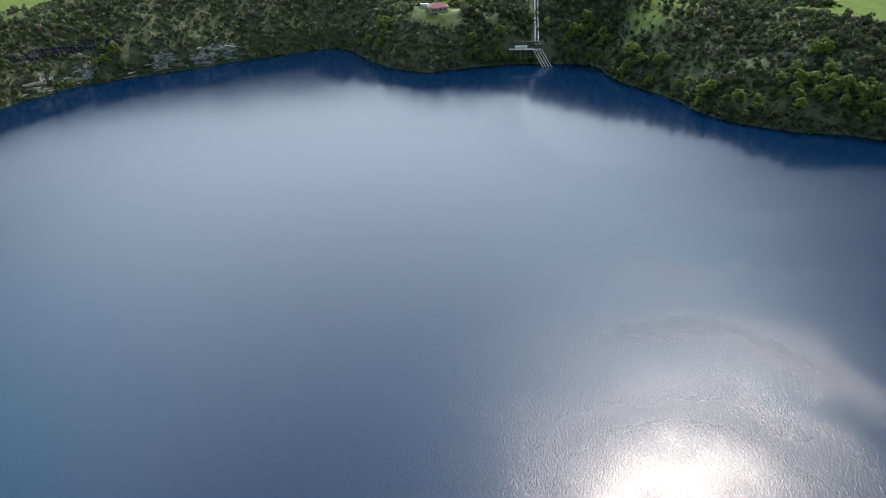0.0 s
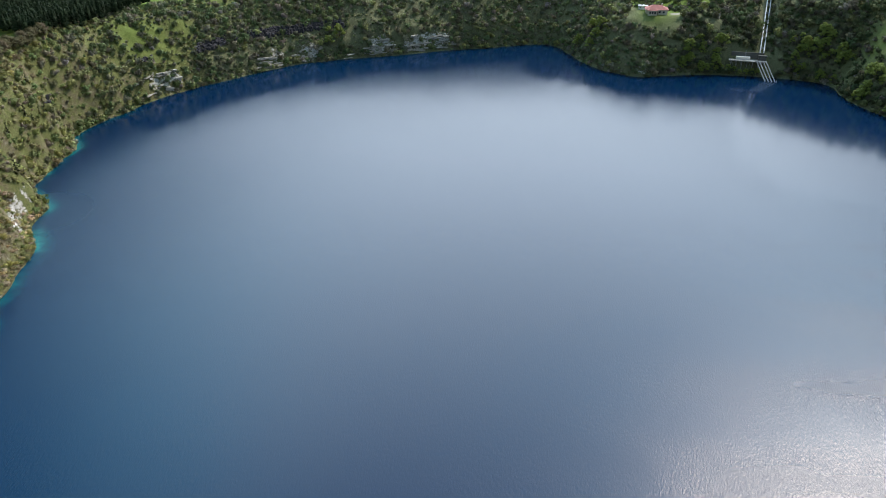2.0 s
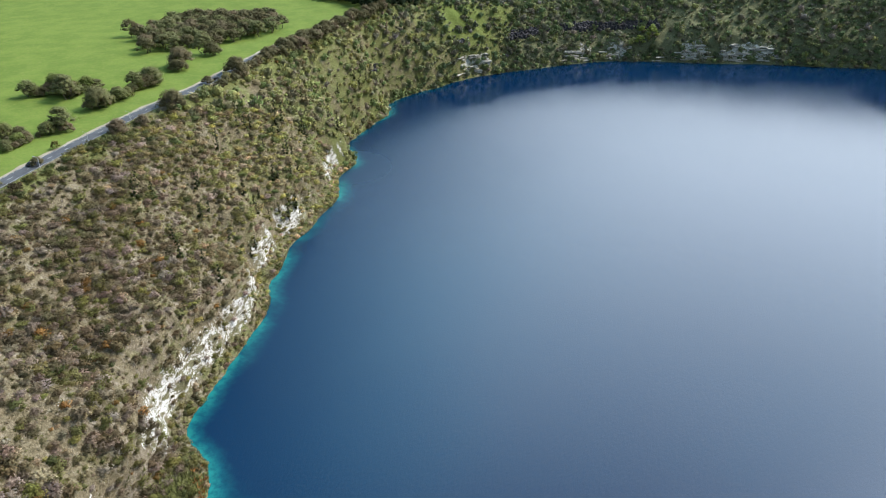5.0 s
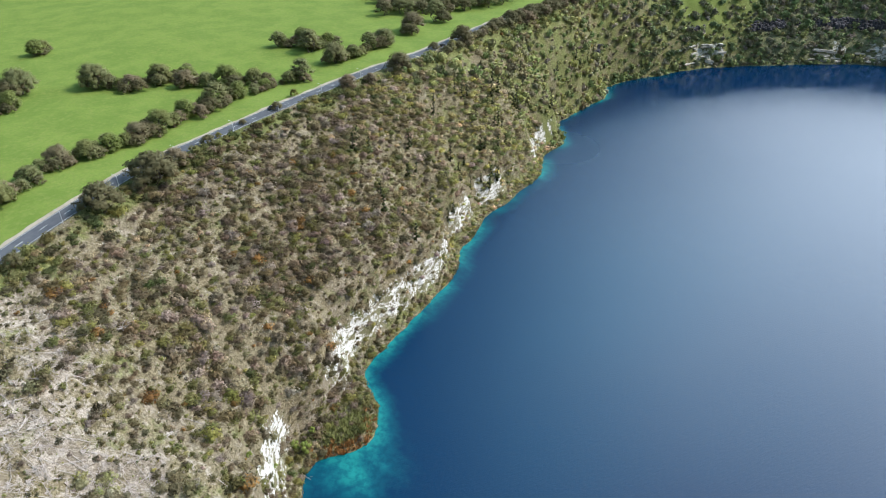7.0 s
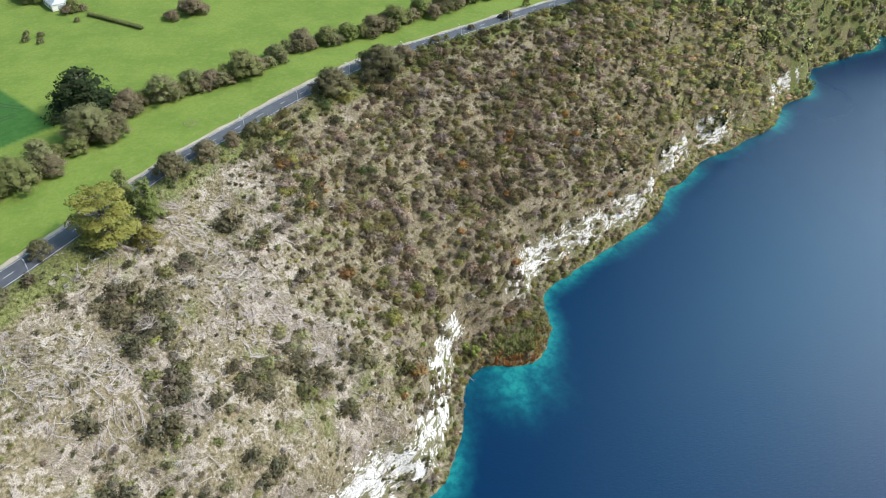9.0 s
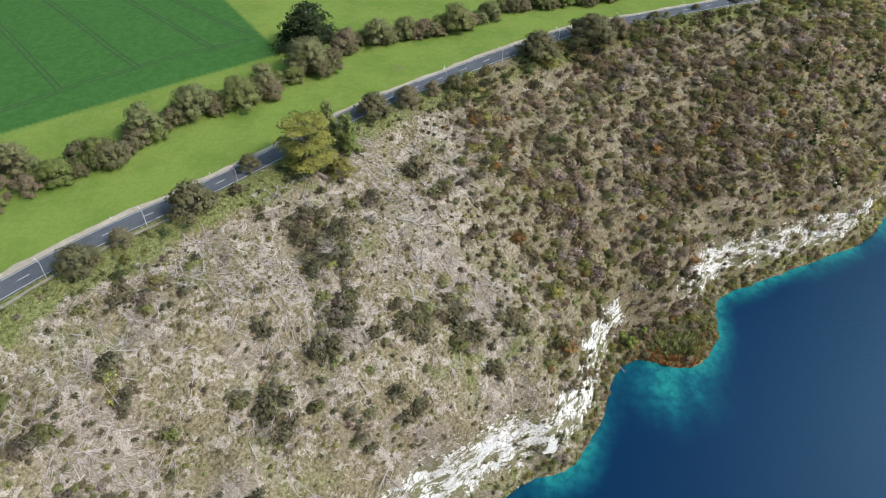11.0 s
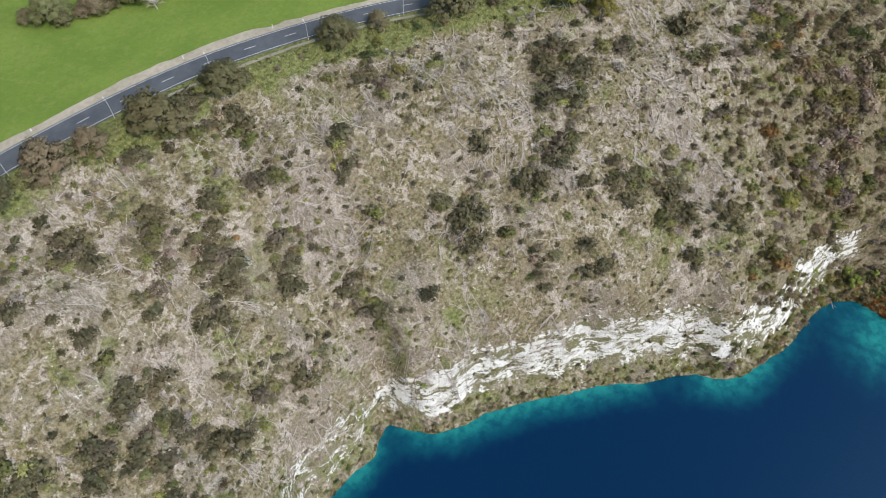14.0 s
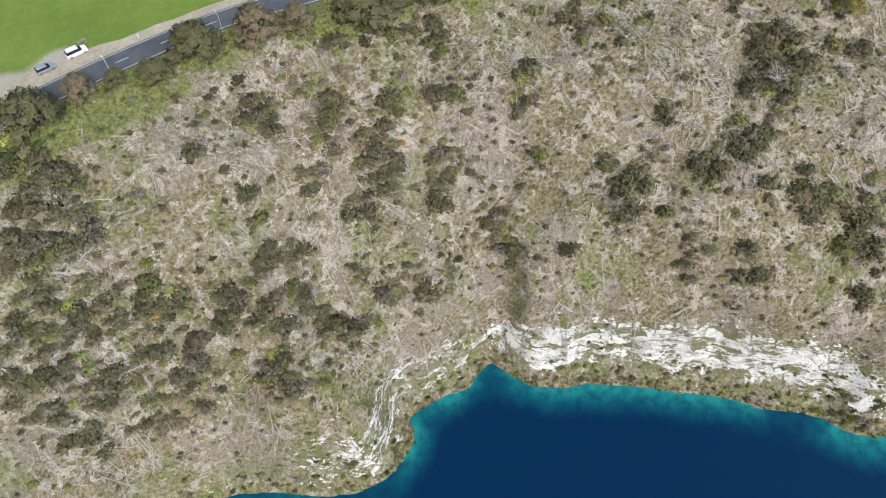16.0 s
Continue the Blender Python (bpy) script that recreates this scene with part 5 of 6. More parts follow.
def tree(name, gen, height, radius, crown_from, lumps_count, cards, size, mat, label, category="tree", flat=0.6, stems=1, cone=0.0, lump=0.29, spread=(0.2, 0.6), tiers=0):
    """A tapered trunk with limbs in one branching piece, and a crown of leaf clumps. cone: how much it narrows upwards; tiers: level storeys of the crown."""
    root = thing(name, label, category)
    bm = bmesh.new()
    lumps = []
    for k in range(lumps_count):
        up = (k + 0.5) / lumps_count
        a = k * 2.4 + gen.uniform(-0.5, 0.5)
        r = radius * (lump - 0.28 * cone * up) * gen.uniform(0.75, 1.2)
        if cone:
            if tiers:
                up = (math.floor(up * tiers) + 0.75) / tiers + gen.uniform(-0.05, 0.05)
            reach, z = radius * (1 - cone * up) * gen.uniform(*spread) ** (0.5 if tiers else 1.0), crown_from + (height - crown_from) * up
        else:
            # over a dome, the outer lumps lower
            reach = radius * 0.68 * math.sqrt(up) * gen.uniform(0.85, 1.15)
            z = crown_from + (height - crown_from) * (0.80 - 0.62 * up**1.5 + gen.uniform(-0.10, 0.08))
        lumps.append((math.cos(a) * reach, math.sin(a) * reach, z, r, r * flat))
    if cone:
        # limbs leave a single leader at their own heights
        stops = sorted({round(min(z * 0.96, height * 0.9), 3) for _, _, z, _, _ in lumps})
        last, wide = (0, 0, -0.5), 0.032 * height
        for z in stops:
            thin = 0.032 * height * (1 - 0.85 * z / height)
            limb(bm, last, (0, 0, z), wide, thin, 7)
            last, wide = (0, 0, z), thin
        for x, y, z, r, h in lumps:
            limb(bm, (0, 0, round(min(z * 0.96, height * 0.9), 3)), (x * 0.85, y * 0.85, z), 0.010 * height, 0.004 * height, 5)
    else:
        for s in range(stems):
            a = s * 6.28 / stems + 0.4
            fork = (math.cos(a) * radius * 0.12 * stems, math.sin(a) * radius * 0.12 * stems, max(crown_from * 0.95, 0.25 * height))
            limb(bm, (0, 0, -0.5), fork, 0.032 * height / stems**0.5, 0.022 * height / stems**0.5, 7)
            for x, y, z, r, h in lumps[s::stems * 2]:
                limb(bm, fork, (x * 0.85, y * 0.85, z), 0.012 * height, 0.004 * height, 4)
    bmesh.ops.remove_doubles(bm, verts=bm.verts, dist=0.002)
    part("trunk", bm, M_BARK, root)
    v, f = clump_cards(gen, lumps, cards, size, 0.7)
    v, f = with_cores(v, f, lumps, gen, 0.60, True)
    crown = new("crown", mesh_from("crown", v, f, mat))
    out_layer(crown.data, outs(v, lumps))
    crown.parent = root
    return root


def stand(proto, x, y, scale=1.0, turn=None, z=None, sink=0.2):
    """A copy of a tree, standing on the ground."""
    z = float(ground_z(x, y)[0]) if z is None else z
    turn = random.uniform(0, 6.28) if turn is None else turn
    m = Matrix.Translation((x, y, z - sink)) @ Matrix.Rotation(turn, 4, "Z") @ Matrix.Diagonal((scale, scale, scale * random.uniform(0.9, 1.12), 1))
    return copy_thing(proto, m)


random.seed(11)
tg = np.random.default_rng(23)
GUMS = [tree("gum_tree", tg, 6.6, 4.9, 0.7, 40, 2700, 0.29, M_GUM, "olive-grey gum tree with a broad crown in the pasture", flat=0.72, stems=2),
        tree("gum_tree", tg, 6.2, 4.5, 0.5, 38, 2600, 0.28, M_WATTLE, "dark green rounded tree in the pasture hedgerow", flat=0.8),
        tree("gum_tree", tg, 7.8, 5.0, 1.7, 30, 2000, 0.29, M_GUM, "tall thin-crowned gum tree with forked trunks", flat=0.6, stems=3),
        tree("gum_tree", tg, 5.9, 4.6, 0.5, 38, 2600, 0.28, M_RUST, "reddish-brown leaved tree in the hedgerow", flat=0.78, stems=2),
        tree("gum_tree", tg, 5.5, 4.3, 0.4, 38, 2600, 0.27, M_WATTLE, "bushy green wattle with low limbs", flat=0.8, stems=2)]
FAR_GUMS = [tree("gum_tree", tg, 6.8, 4.9, 1.0, 20, 560, 0.58, M_GUM, "grey-olive gum tree in the dense small wood", flat=0.75, stems=2),
            tree("gum_tree", tg, 6.0, 4.6, 0.6, 20, 540, 0.58, M_RUST, "brown-grey gum tree in the dense small wood", flat=0.8, stems=2),
            tree("gum_tree", tg, 7.2, 4.7, 1.4, 18, 500, 0.56, M_VERGE, "dark olive gum tree in the dense small wood", flat=0.7)]
ROADSIDE = [tree("roadside_tree", tg, 3.7, 3.3, 0.2, 26, 1400, 0.27, M_VERGE, "dense grey-olive bushy tree on the verge", flat=0.72, stems=3),
            tree("roadside_tree", tg, 3.5, 2.8, 0.2, 24, 1300, 0.26, M_VERGE, "round dark green bush beside the road", flat=0.8, stems=2),
            tree("roadside_tree", tg, 3.5, 3.0, 0.2, 24, 1300, 0.26, M_RUST, "brown-green bushy tree beside the road", flat=0.75, stems=2)]
YELLOW = tree("flowering_wattle", tg, 4.0, 2.6, 0.5, 18, 1000, 0.30, M_YELLOW, "yellow flowering wattle bush", flat=0.75, stems=2)
CONIFER = tree("dark_cypress", tg, 14.0, 13.5, 0.8, 46, 3600, 0.95, M_CONIFER, "huge dark spreading cypress in the hedgerow", "conifer", flat=0.45, cone=0.5, lump=0.34, spread=(0.3, 0.8))
GOLDEN = tree("golden_cypress", tg, 16.0, 8.2, 0.5, 69, 6800, 0.56, M_GOLDEN, "golden-green layered cypress on the rim", "conifer", flat=0.24, cone=0.28, lump=0.34, spread=(0.02, 0.9), tiers=3)
EVERGREEN = tree("evergreen_tree", tg, 12.0, 4.6, 0.5, 40, 3000, 0.36, M_WATTLE, "tall dark green tree beside the golden cypress", flat=0.85, cone=0.42, lump=0.36, spread=(0.2, 0.75))
WILLOW = [tree("willow", tg, 10.5, 5.4, 1.4, 12, 460, 1.1, M_WILLOW, "fresh yellow-green tree on the shaded bank", flat=0.85, stems=2),
          tree("willow", tg, 7.0, 3.6, 1.2, 9, 340, 0.9, M_WILLOW, "small bright green tree by the water", flat=0.85, stems=2)]
SLIM = tree("native_cypress", tg, 7.5, 1.9, 0.4, 9, 260, 0.6, M_SLIM, "slim dark green native cypress on the slope", "conifer", flat=1.1, cone=0.75)
FRESH = tree("green_bush", tg, 3.6, 1.9, 0.5, 8, 420, 0.4, M_WILLOW, "bright green leafy bush by the water", "bush", flat=0.9, stems=2)

# hedgerow along the pasture, from the south
HEDGE = [(-93, -171, 6), (-103, -164, 5.5), (-113, -157, 7.6), (-128, -145, 7.2), (-139, -137, 3), (-145, -141, 5), (-147, -133, 4), (-164, -136, 6), (-161, -122, 6.6), (-172, -113, 7.6),
         (-187, -106, 7), (-202, -96, 8), (-210, -82, 9), (-220, -77, 6), (-238, -66, 9.5), (-260, -56, 6), (-264, -44, 7), (-271, -34, 6), (-274, -27, 6), (-279, -14, 8.3), (-296, -1, 5.2),
         (-307, 10, 6.6), (-309, 21, 6), (-312, 31, 6), (-317, 43, 6.8), (-322, 54, 7.6), (-336, 68, 7.2), (-342, 84, 7.4), (-349, 97, 6.1), (-356, 113, 5), (-359, 135, 6.8)]
FIELD_TREES = [(-401, 38, 9), (-390, 54, 6.6), (-392, 69, 8), (-389, 82, 6.6), (-379, 78, 7), (-370, 98, 8), (-366, 111, 6.4), (-426, 146, 6), (-421, 161, 9), (-415, 174, 6), (-406, 158, 8),
               (-378, 163, 8), (-383, 177, 6.5), (-394, 192, 6), (-398, 204, 8), (-419, 236, 9.5), (-434, 262, 8.3), (-440, -40, 9), (-435, -26, 9), (-428, -13, 7.1), (-410, 4, 10),
               (-357, -38, 7), (-387, -2, 6.5), (-379, -12, 5), (-352, -48, 4), (-394, -119, 7), (-375, -96, 5), (-440, -66, 7), (-485, 17, 7), (-489, 21, 6)]
for row, name in ((HEDGE, "hedgerow trees"), (FIELD_TREES, "pasture trees")):
    for i, (x, y, r) in enumerate(row):
        # a crown of the seen reach, with a lesser neighbour and some undergrowth at its foot
        tagged(stand(GUMS[(i * 3 + i // 4) % 5], x, y, r / 4.5), group=name)
        for k in range(2):
            tagged(stand(random.choice(ROADSIDE), x + random.uniform(-1, 1) * r, y + random.uniform(-1, 1) * r, random.uniform(0.18, 0.28) * r), "bushy undergrowth tree in the hedgerow", group=name)
        # the row closes up towards the next tree with lower growth
        nx, ny, nr = row[(i + 1) % len(row)]
        gap = math.hypot(nx - x, ny - y)
        if gap < 27:
            for k in range(1, int(gap / 3.2)):
                s = k * 3.2 / gap + random.uniform(-0.04, 0.04)
                kind = random.choice((GUMS[0], GUMS[3], GUMS[4], GUMS[1], ROADSIDE[0], ROADSIDE[2]))
                size = (r * (1 - s) + nr * s) * random.uniform(0.09, 0.165) * (1.35 if kind in ROADSIDE else 1.0)
                tagged(stand(kind, x + (nx - x) * s + random.uniform(-2.6, 2.6), y + (ny - y) * s + random.uniform(-2.6, 2.6), size), group=name)
        if i % 4:
            tagged(stand(GUMS[(i * 2 + 1) % 5], x + random.uniform(-0.8, 0.8) * r, y + random.uniform(-0.8, 0.8) * r, random.uniform(0.11, 0.17) * r), group=name)
for x, y in [(-345, -105), (-349, -112), (-340, -110), (-360, -92), (-336, -103)]:
    tagged(stand(ROADSIDE[1], x, y, random.uniform(0.6, 0.9)), "small round dark bush in the pasture", group="pasture bushes")
for x, y in [(-694, 90), (-708, 110), (-680, 70), (-668, 62), (-720, 130), (-655, 55)]:
    tagged(stand(random.choice(FAR_GUMS), x, y, random.uniform(1.2, 1.7)), "broad olive gum tree far out in the pasture", group="far pasture trees")
for x, y in [(-486, 716), (-462, 714), (-455, 716), (-440, 706), (-448, 690), (-430, 690), (-470, 690), (-480, 680), (-510, 735)]:
    tagged(stand(random.choice(FAR_GUMS), x, y, random.uniform(0.7, 1.1)), "small tree beside the rim car park", group="trees by the car park")
# the wood beside the pasture
WOOD = np.array([(-466, 236), (-520, 255), (-540, 315), (-500, 364), (-452, 346), (-446, 290)], float)
wx, wy = jittered(-545, -440, 230, 370, 7.6)
keep = inside(wx, wy, WOOD)
for x, y in zip(wx[keep], wy[keep]):
    tagged(stand(random.choice(FAR_GUMS), float(x), float(y), random.uniform(1.15, 1.7)), group="trees of the small wood")
# trees on the lake side of the road
ROAD_TREES = [(1, -133, 7), (-11, -135, 4.5), (-19, -134, 3), (-27, -130, 5), (-38, -130, 6.6), (-53, -127, 6.8), (-63, -124, 5), (-77, -117, 8.3), (-96, -112, 6.2), (-125, -97, 5.6),
              (-136, -91, 3.8), (-150, -77, 7.6), (-173, -68, 4), (-208, -36, 6), (-218, -26, 5.5), (-226, -18, 3.5), (-232, -11, 4), (-258, 19, 8), (-274, 40, 10), (-284, 51, 6), (-297, 68, 3.9),
              (-313, 88, 2.2), (-323, 108, 2.9), (-335, 151, 6.1), (-339, 166, 4.7), (-350, 189, 9), (-374, 226, 3.6), (-380, 250, 7.4), (-408, 322, 8)]
for i, (x, y, r) in enumerate(ROAD_TREES):
    tagged(stand(ROADSIDE[(i * 2 + i // 3) % 3], x, y, r / 2.75), group="trees along the road")
    if r > 5:
        tagged(stand(ROADSIDE[(i + 1) % 3], x - 0.55 * r, y + random.uniform(-0.1, 0.4) * r, r / 5), group="trees along the road")
for k in range(44):
    d = road_distance(-376, 226) + k * 5.6 + random.uniform(-2, 2)
    if d < ROAD_RUN[-1]:
        x, y, _ = on_road(d, -random.uniform(7, 11))
        tagged(stand(ROADSIDE[(0, 1, 0, 2, 1)[k % 5]], x, y, random.uniform(1.1, 1.5) + 0.8 * min(max((y - 262) / 40, 0), 1)), "dark bushy tree screening the road", group="trees along the road")
for x, y, s in [(-177, -41, 1.9), (-131, -88, 0.75), (-288, 56, 0.7), (-303, 74, 0.7), (-236, -59, 0.9), (-337, 122, 1.0)]:
    stand(YELLOW, x, y, s)
stand(GOLDEN, -178, -51, 1.05)
stand(EVERGREEN, -193, -48, 1.0)
tagged(stand(EVERGREEN, -189, -41, 1.1), "dense green tree on the edge of the slope")
stand(CONIFER, -260, -71, 1.1)
for x, y, s in [(-174, 57, 1.3), (-177, 54, 1.1), (-180, 62, 0.9), (-163, 36, 0.7), (-150, 30, 0.8), (-166, 44, 0.6), (-58, -52, 0.5), (-72, -40, 0.5)]:
    stand(FRESH, x, y, s)
# bushes on the bank below the pumping station
for k in range(7):
    tagged(stand(WILLOW[1], 66 + 5.5 * k, 746.5 + random.uniform(-0.8, 0.8), random.uniform(0.8, 1.15)), "small bright green tree below the pump platform", group="green trees on the far bank")
# slim dark trees on the northern slope
t = rng.uniform(size=170)
x, y = -250 - 150 * t + rng.uniform(-45, 25, 170), 150 + 290 * t + rng.uniform(-30, 30, 170)
_, ds, dr, within, lake, *_ = terrain(x, y)
for i in np.where(within & ~lake & (ds > 6) & (dr > 6))[0]:
    tagged(stand(SLIM, x[i], y[i], random.uniform(0.8, 1.5)), group="slim trees on the northern slope")
# fresh green trees on the shaded bank
for cx, cy, r, count in [(180, 680, 13, 14), (166, 738, 12, 10), (139, 754, 13, 12), (196, 658, 9, 7), (213, 625, 5, 3), (224, 588, 7, 5), (242, 568, 6, 4), (252, 557, 6, 4), (316, 593, 9, 6), (297, 564, 14, 15),
                         (315, 543, 16, 16), (335, 530, 15, 14), (282, 558, 9, 6), (293, 628, 5, 2), (46, 739, 11, 10), (29, 741, 8, 5), (62, 749, 8, 6), (-82, 787, 7, 3), (150, 763, 10, 6), (-60, 770, 12, 4), (-330, 705, 8, 3)]:
    x, y = cx + rng.normal(0, 0.6, count * 4) * r, cy + rng.normal(0, 0.6, count * 4) * r
    _, ds, _, within, lake, *_ = terrain(x, y)
    for i in np.where(within & ~lake & (ds > 1.5) & ~((x > 64) & (x < 118) & (y > 735)))[0][:count]:
        tagged(stand(random.choice(WILLOW), x[i], y[i], random.uniform(0.85, 1.5)), group="green trees on the far bank")


def plantation():
    """The pine plantation north of the pasture, too dense to count."""
    x, y = jittered(-640, -428, 424, 620, 4.6)
    edge = (y > 432 + 0.12 * (-440 - x)) & (x < -452 - 0.16 * (y - 430))
    x, y = x[edge], y[edge]
    v, f = clump_cards(tg, [(0, 0, 0.30, 0.20, 0.22), (0, 0, 0.55, 0.15, 0.22), (0, 0, 0.80, 0.09, 0.2)], 44, 0.13)
    v, f = with_cores(v, f, [(0, 0, 0.30, 0.20, 0.22), (0, 0, 0.55, 0.15, 0.22), (0, 0, 0.82, 0.08, 0.2)], tg, 0.8, True)
    way = outs(v, [(0, 0, 0.30, 0.20, 0.22), (0, 0, 0.55, 0.15, 0.22), (0, 0, 0.80, 0.09, 0.2)])
    size = rng.uniform(12, 16, len(x))
    hue = np.array((0.032, 0.050, 0.024)) * rng.uniform(0.8, 1.4, (len(x), 1))
    scattered("pine_plantation", [(v, f, way)], np.zeros(len(x), int), np.stack([x, y, ground_z(x, y)], 1), rng.uniform(0, 6.28, len(x)), np.repeat(size[:, None], 3, 1), hue,
              M_SCRUB, "dense block of dark plantation pines", "pine wood")


plantation()
forget([*GUMS, *FAR_GUMS, *ROADSIDE, YELLOW, CONIFER, GOLDEN, EVERGREEN, *WILLOW, FRESH, SLIM])

# ---------------------------------------------------------------- street lamps and posts


def street_lamp():
    root = thing("street_lamp", "slim galvanised street lamp with an outreach arm over the road", "street lamp", "street lamps along the road")
    bm = bmesh.new()
    rod(bm, (0, 0, 0), (0, 0, 7.6), 0.10, 0.06, 8)
    part("pole", bm, M_LIGHTPOLE, root)
    bm = bmesh.new()
    rod(bm, (0, 0, 0), (0, 0, 0.35), 0.19, 0.15, 8)
    part("base", bm, M_CONCRETE, root)
    bm = bmesh.new()
    last = Vector((0, 0, 7.5))
    for k in range(1, 6):
        a = k / 5 * 1.3
        here = Vector((0, math.sin(a) * 2.2, 7.5 + (1 - math.cos(a)) * -0.25 + 0.9 * math.sin(a)))
        rod(bm, last, here, 0.055, 0.045, 6)
        last = here
    part("arm", bm, M_LIGHTPOLE, root)
    bm = bmesh.new()
    box(bm, (0.30, 0.85, 0.16), (0, last.y + 0.35, last.z), bevel=0.05)
    head = part("lamp_head", bm, M_LIGHTPOLE, root)
    bm = bmesh.new()
    box(bm, (0.22, 0.5, 0.05), (0, last.y + 0.42, last.z - 0.09), bevel=0.015)
    part("lens", bm, M_LAMPGLASS, head, "pale lamp lens")
    return root


lamp = street_lamp()
for x, y in [(8, -136), (-19, -136), (-47, -133), (-73, -127), (-98, -118), (-122, -105), (-145, -89), (-167, -71), (-190, -53), (-213, -35), (-235, -15), (-255, 4),
             (-275, 26), (-293, 51), (-308, 80), (-322, 106), (-336, 134), (-349, 162)]:
    px, py, turn = on_road(road_distance(x, y), -4.5)
    copy_thing(lamp, Matrix.Translation((px, py, float(ground_z(px, py)[0]) - 0.05)) @ Matrix.Rotation(turn, 4, "Z") @ Matrix.Diagonal((0.8, 0.8, 0.64, 1)))
forget([lamp])


def guide_post():
    root = thing("guide_post", "white roadside guide post with a red reflector", "guide post", "guide posts along the road")
    bm = bmesh.new()
    box(bm, (0.14, 0.06, 1.1), (0, 0, 0.5), bevel=0.015)
    part("post", bm, M_WHITEWALL, root)
    bm = bmesh.new()
    box(bm, (0.08, 0.02, 0.14), (0, 0.036, 0.9))
    part("reflector", bm, M_REDGLASS, root, "red reflector")
    return root


post = guide_post()
for x, y in [(-99, -129), (-121, -116), (-146, -99), (-170, -80), (-195, -60), (-60, -142), (-30, -146), (-222, -38), (-246, -16)]:
    px, py, turn = on_road(road_distance(x, y), 5.3)
    copy_thing(post, Matrix.Translation((px, py, float(ground_z(px, py)[0]) + 0.03)) @ Matrix.Rotation(turn, 4, "Z"))
forget([post])

# ---------------------------------------------------------------- cars


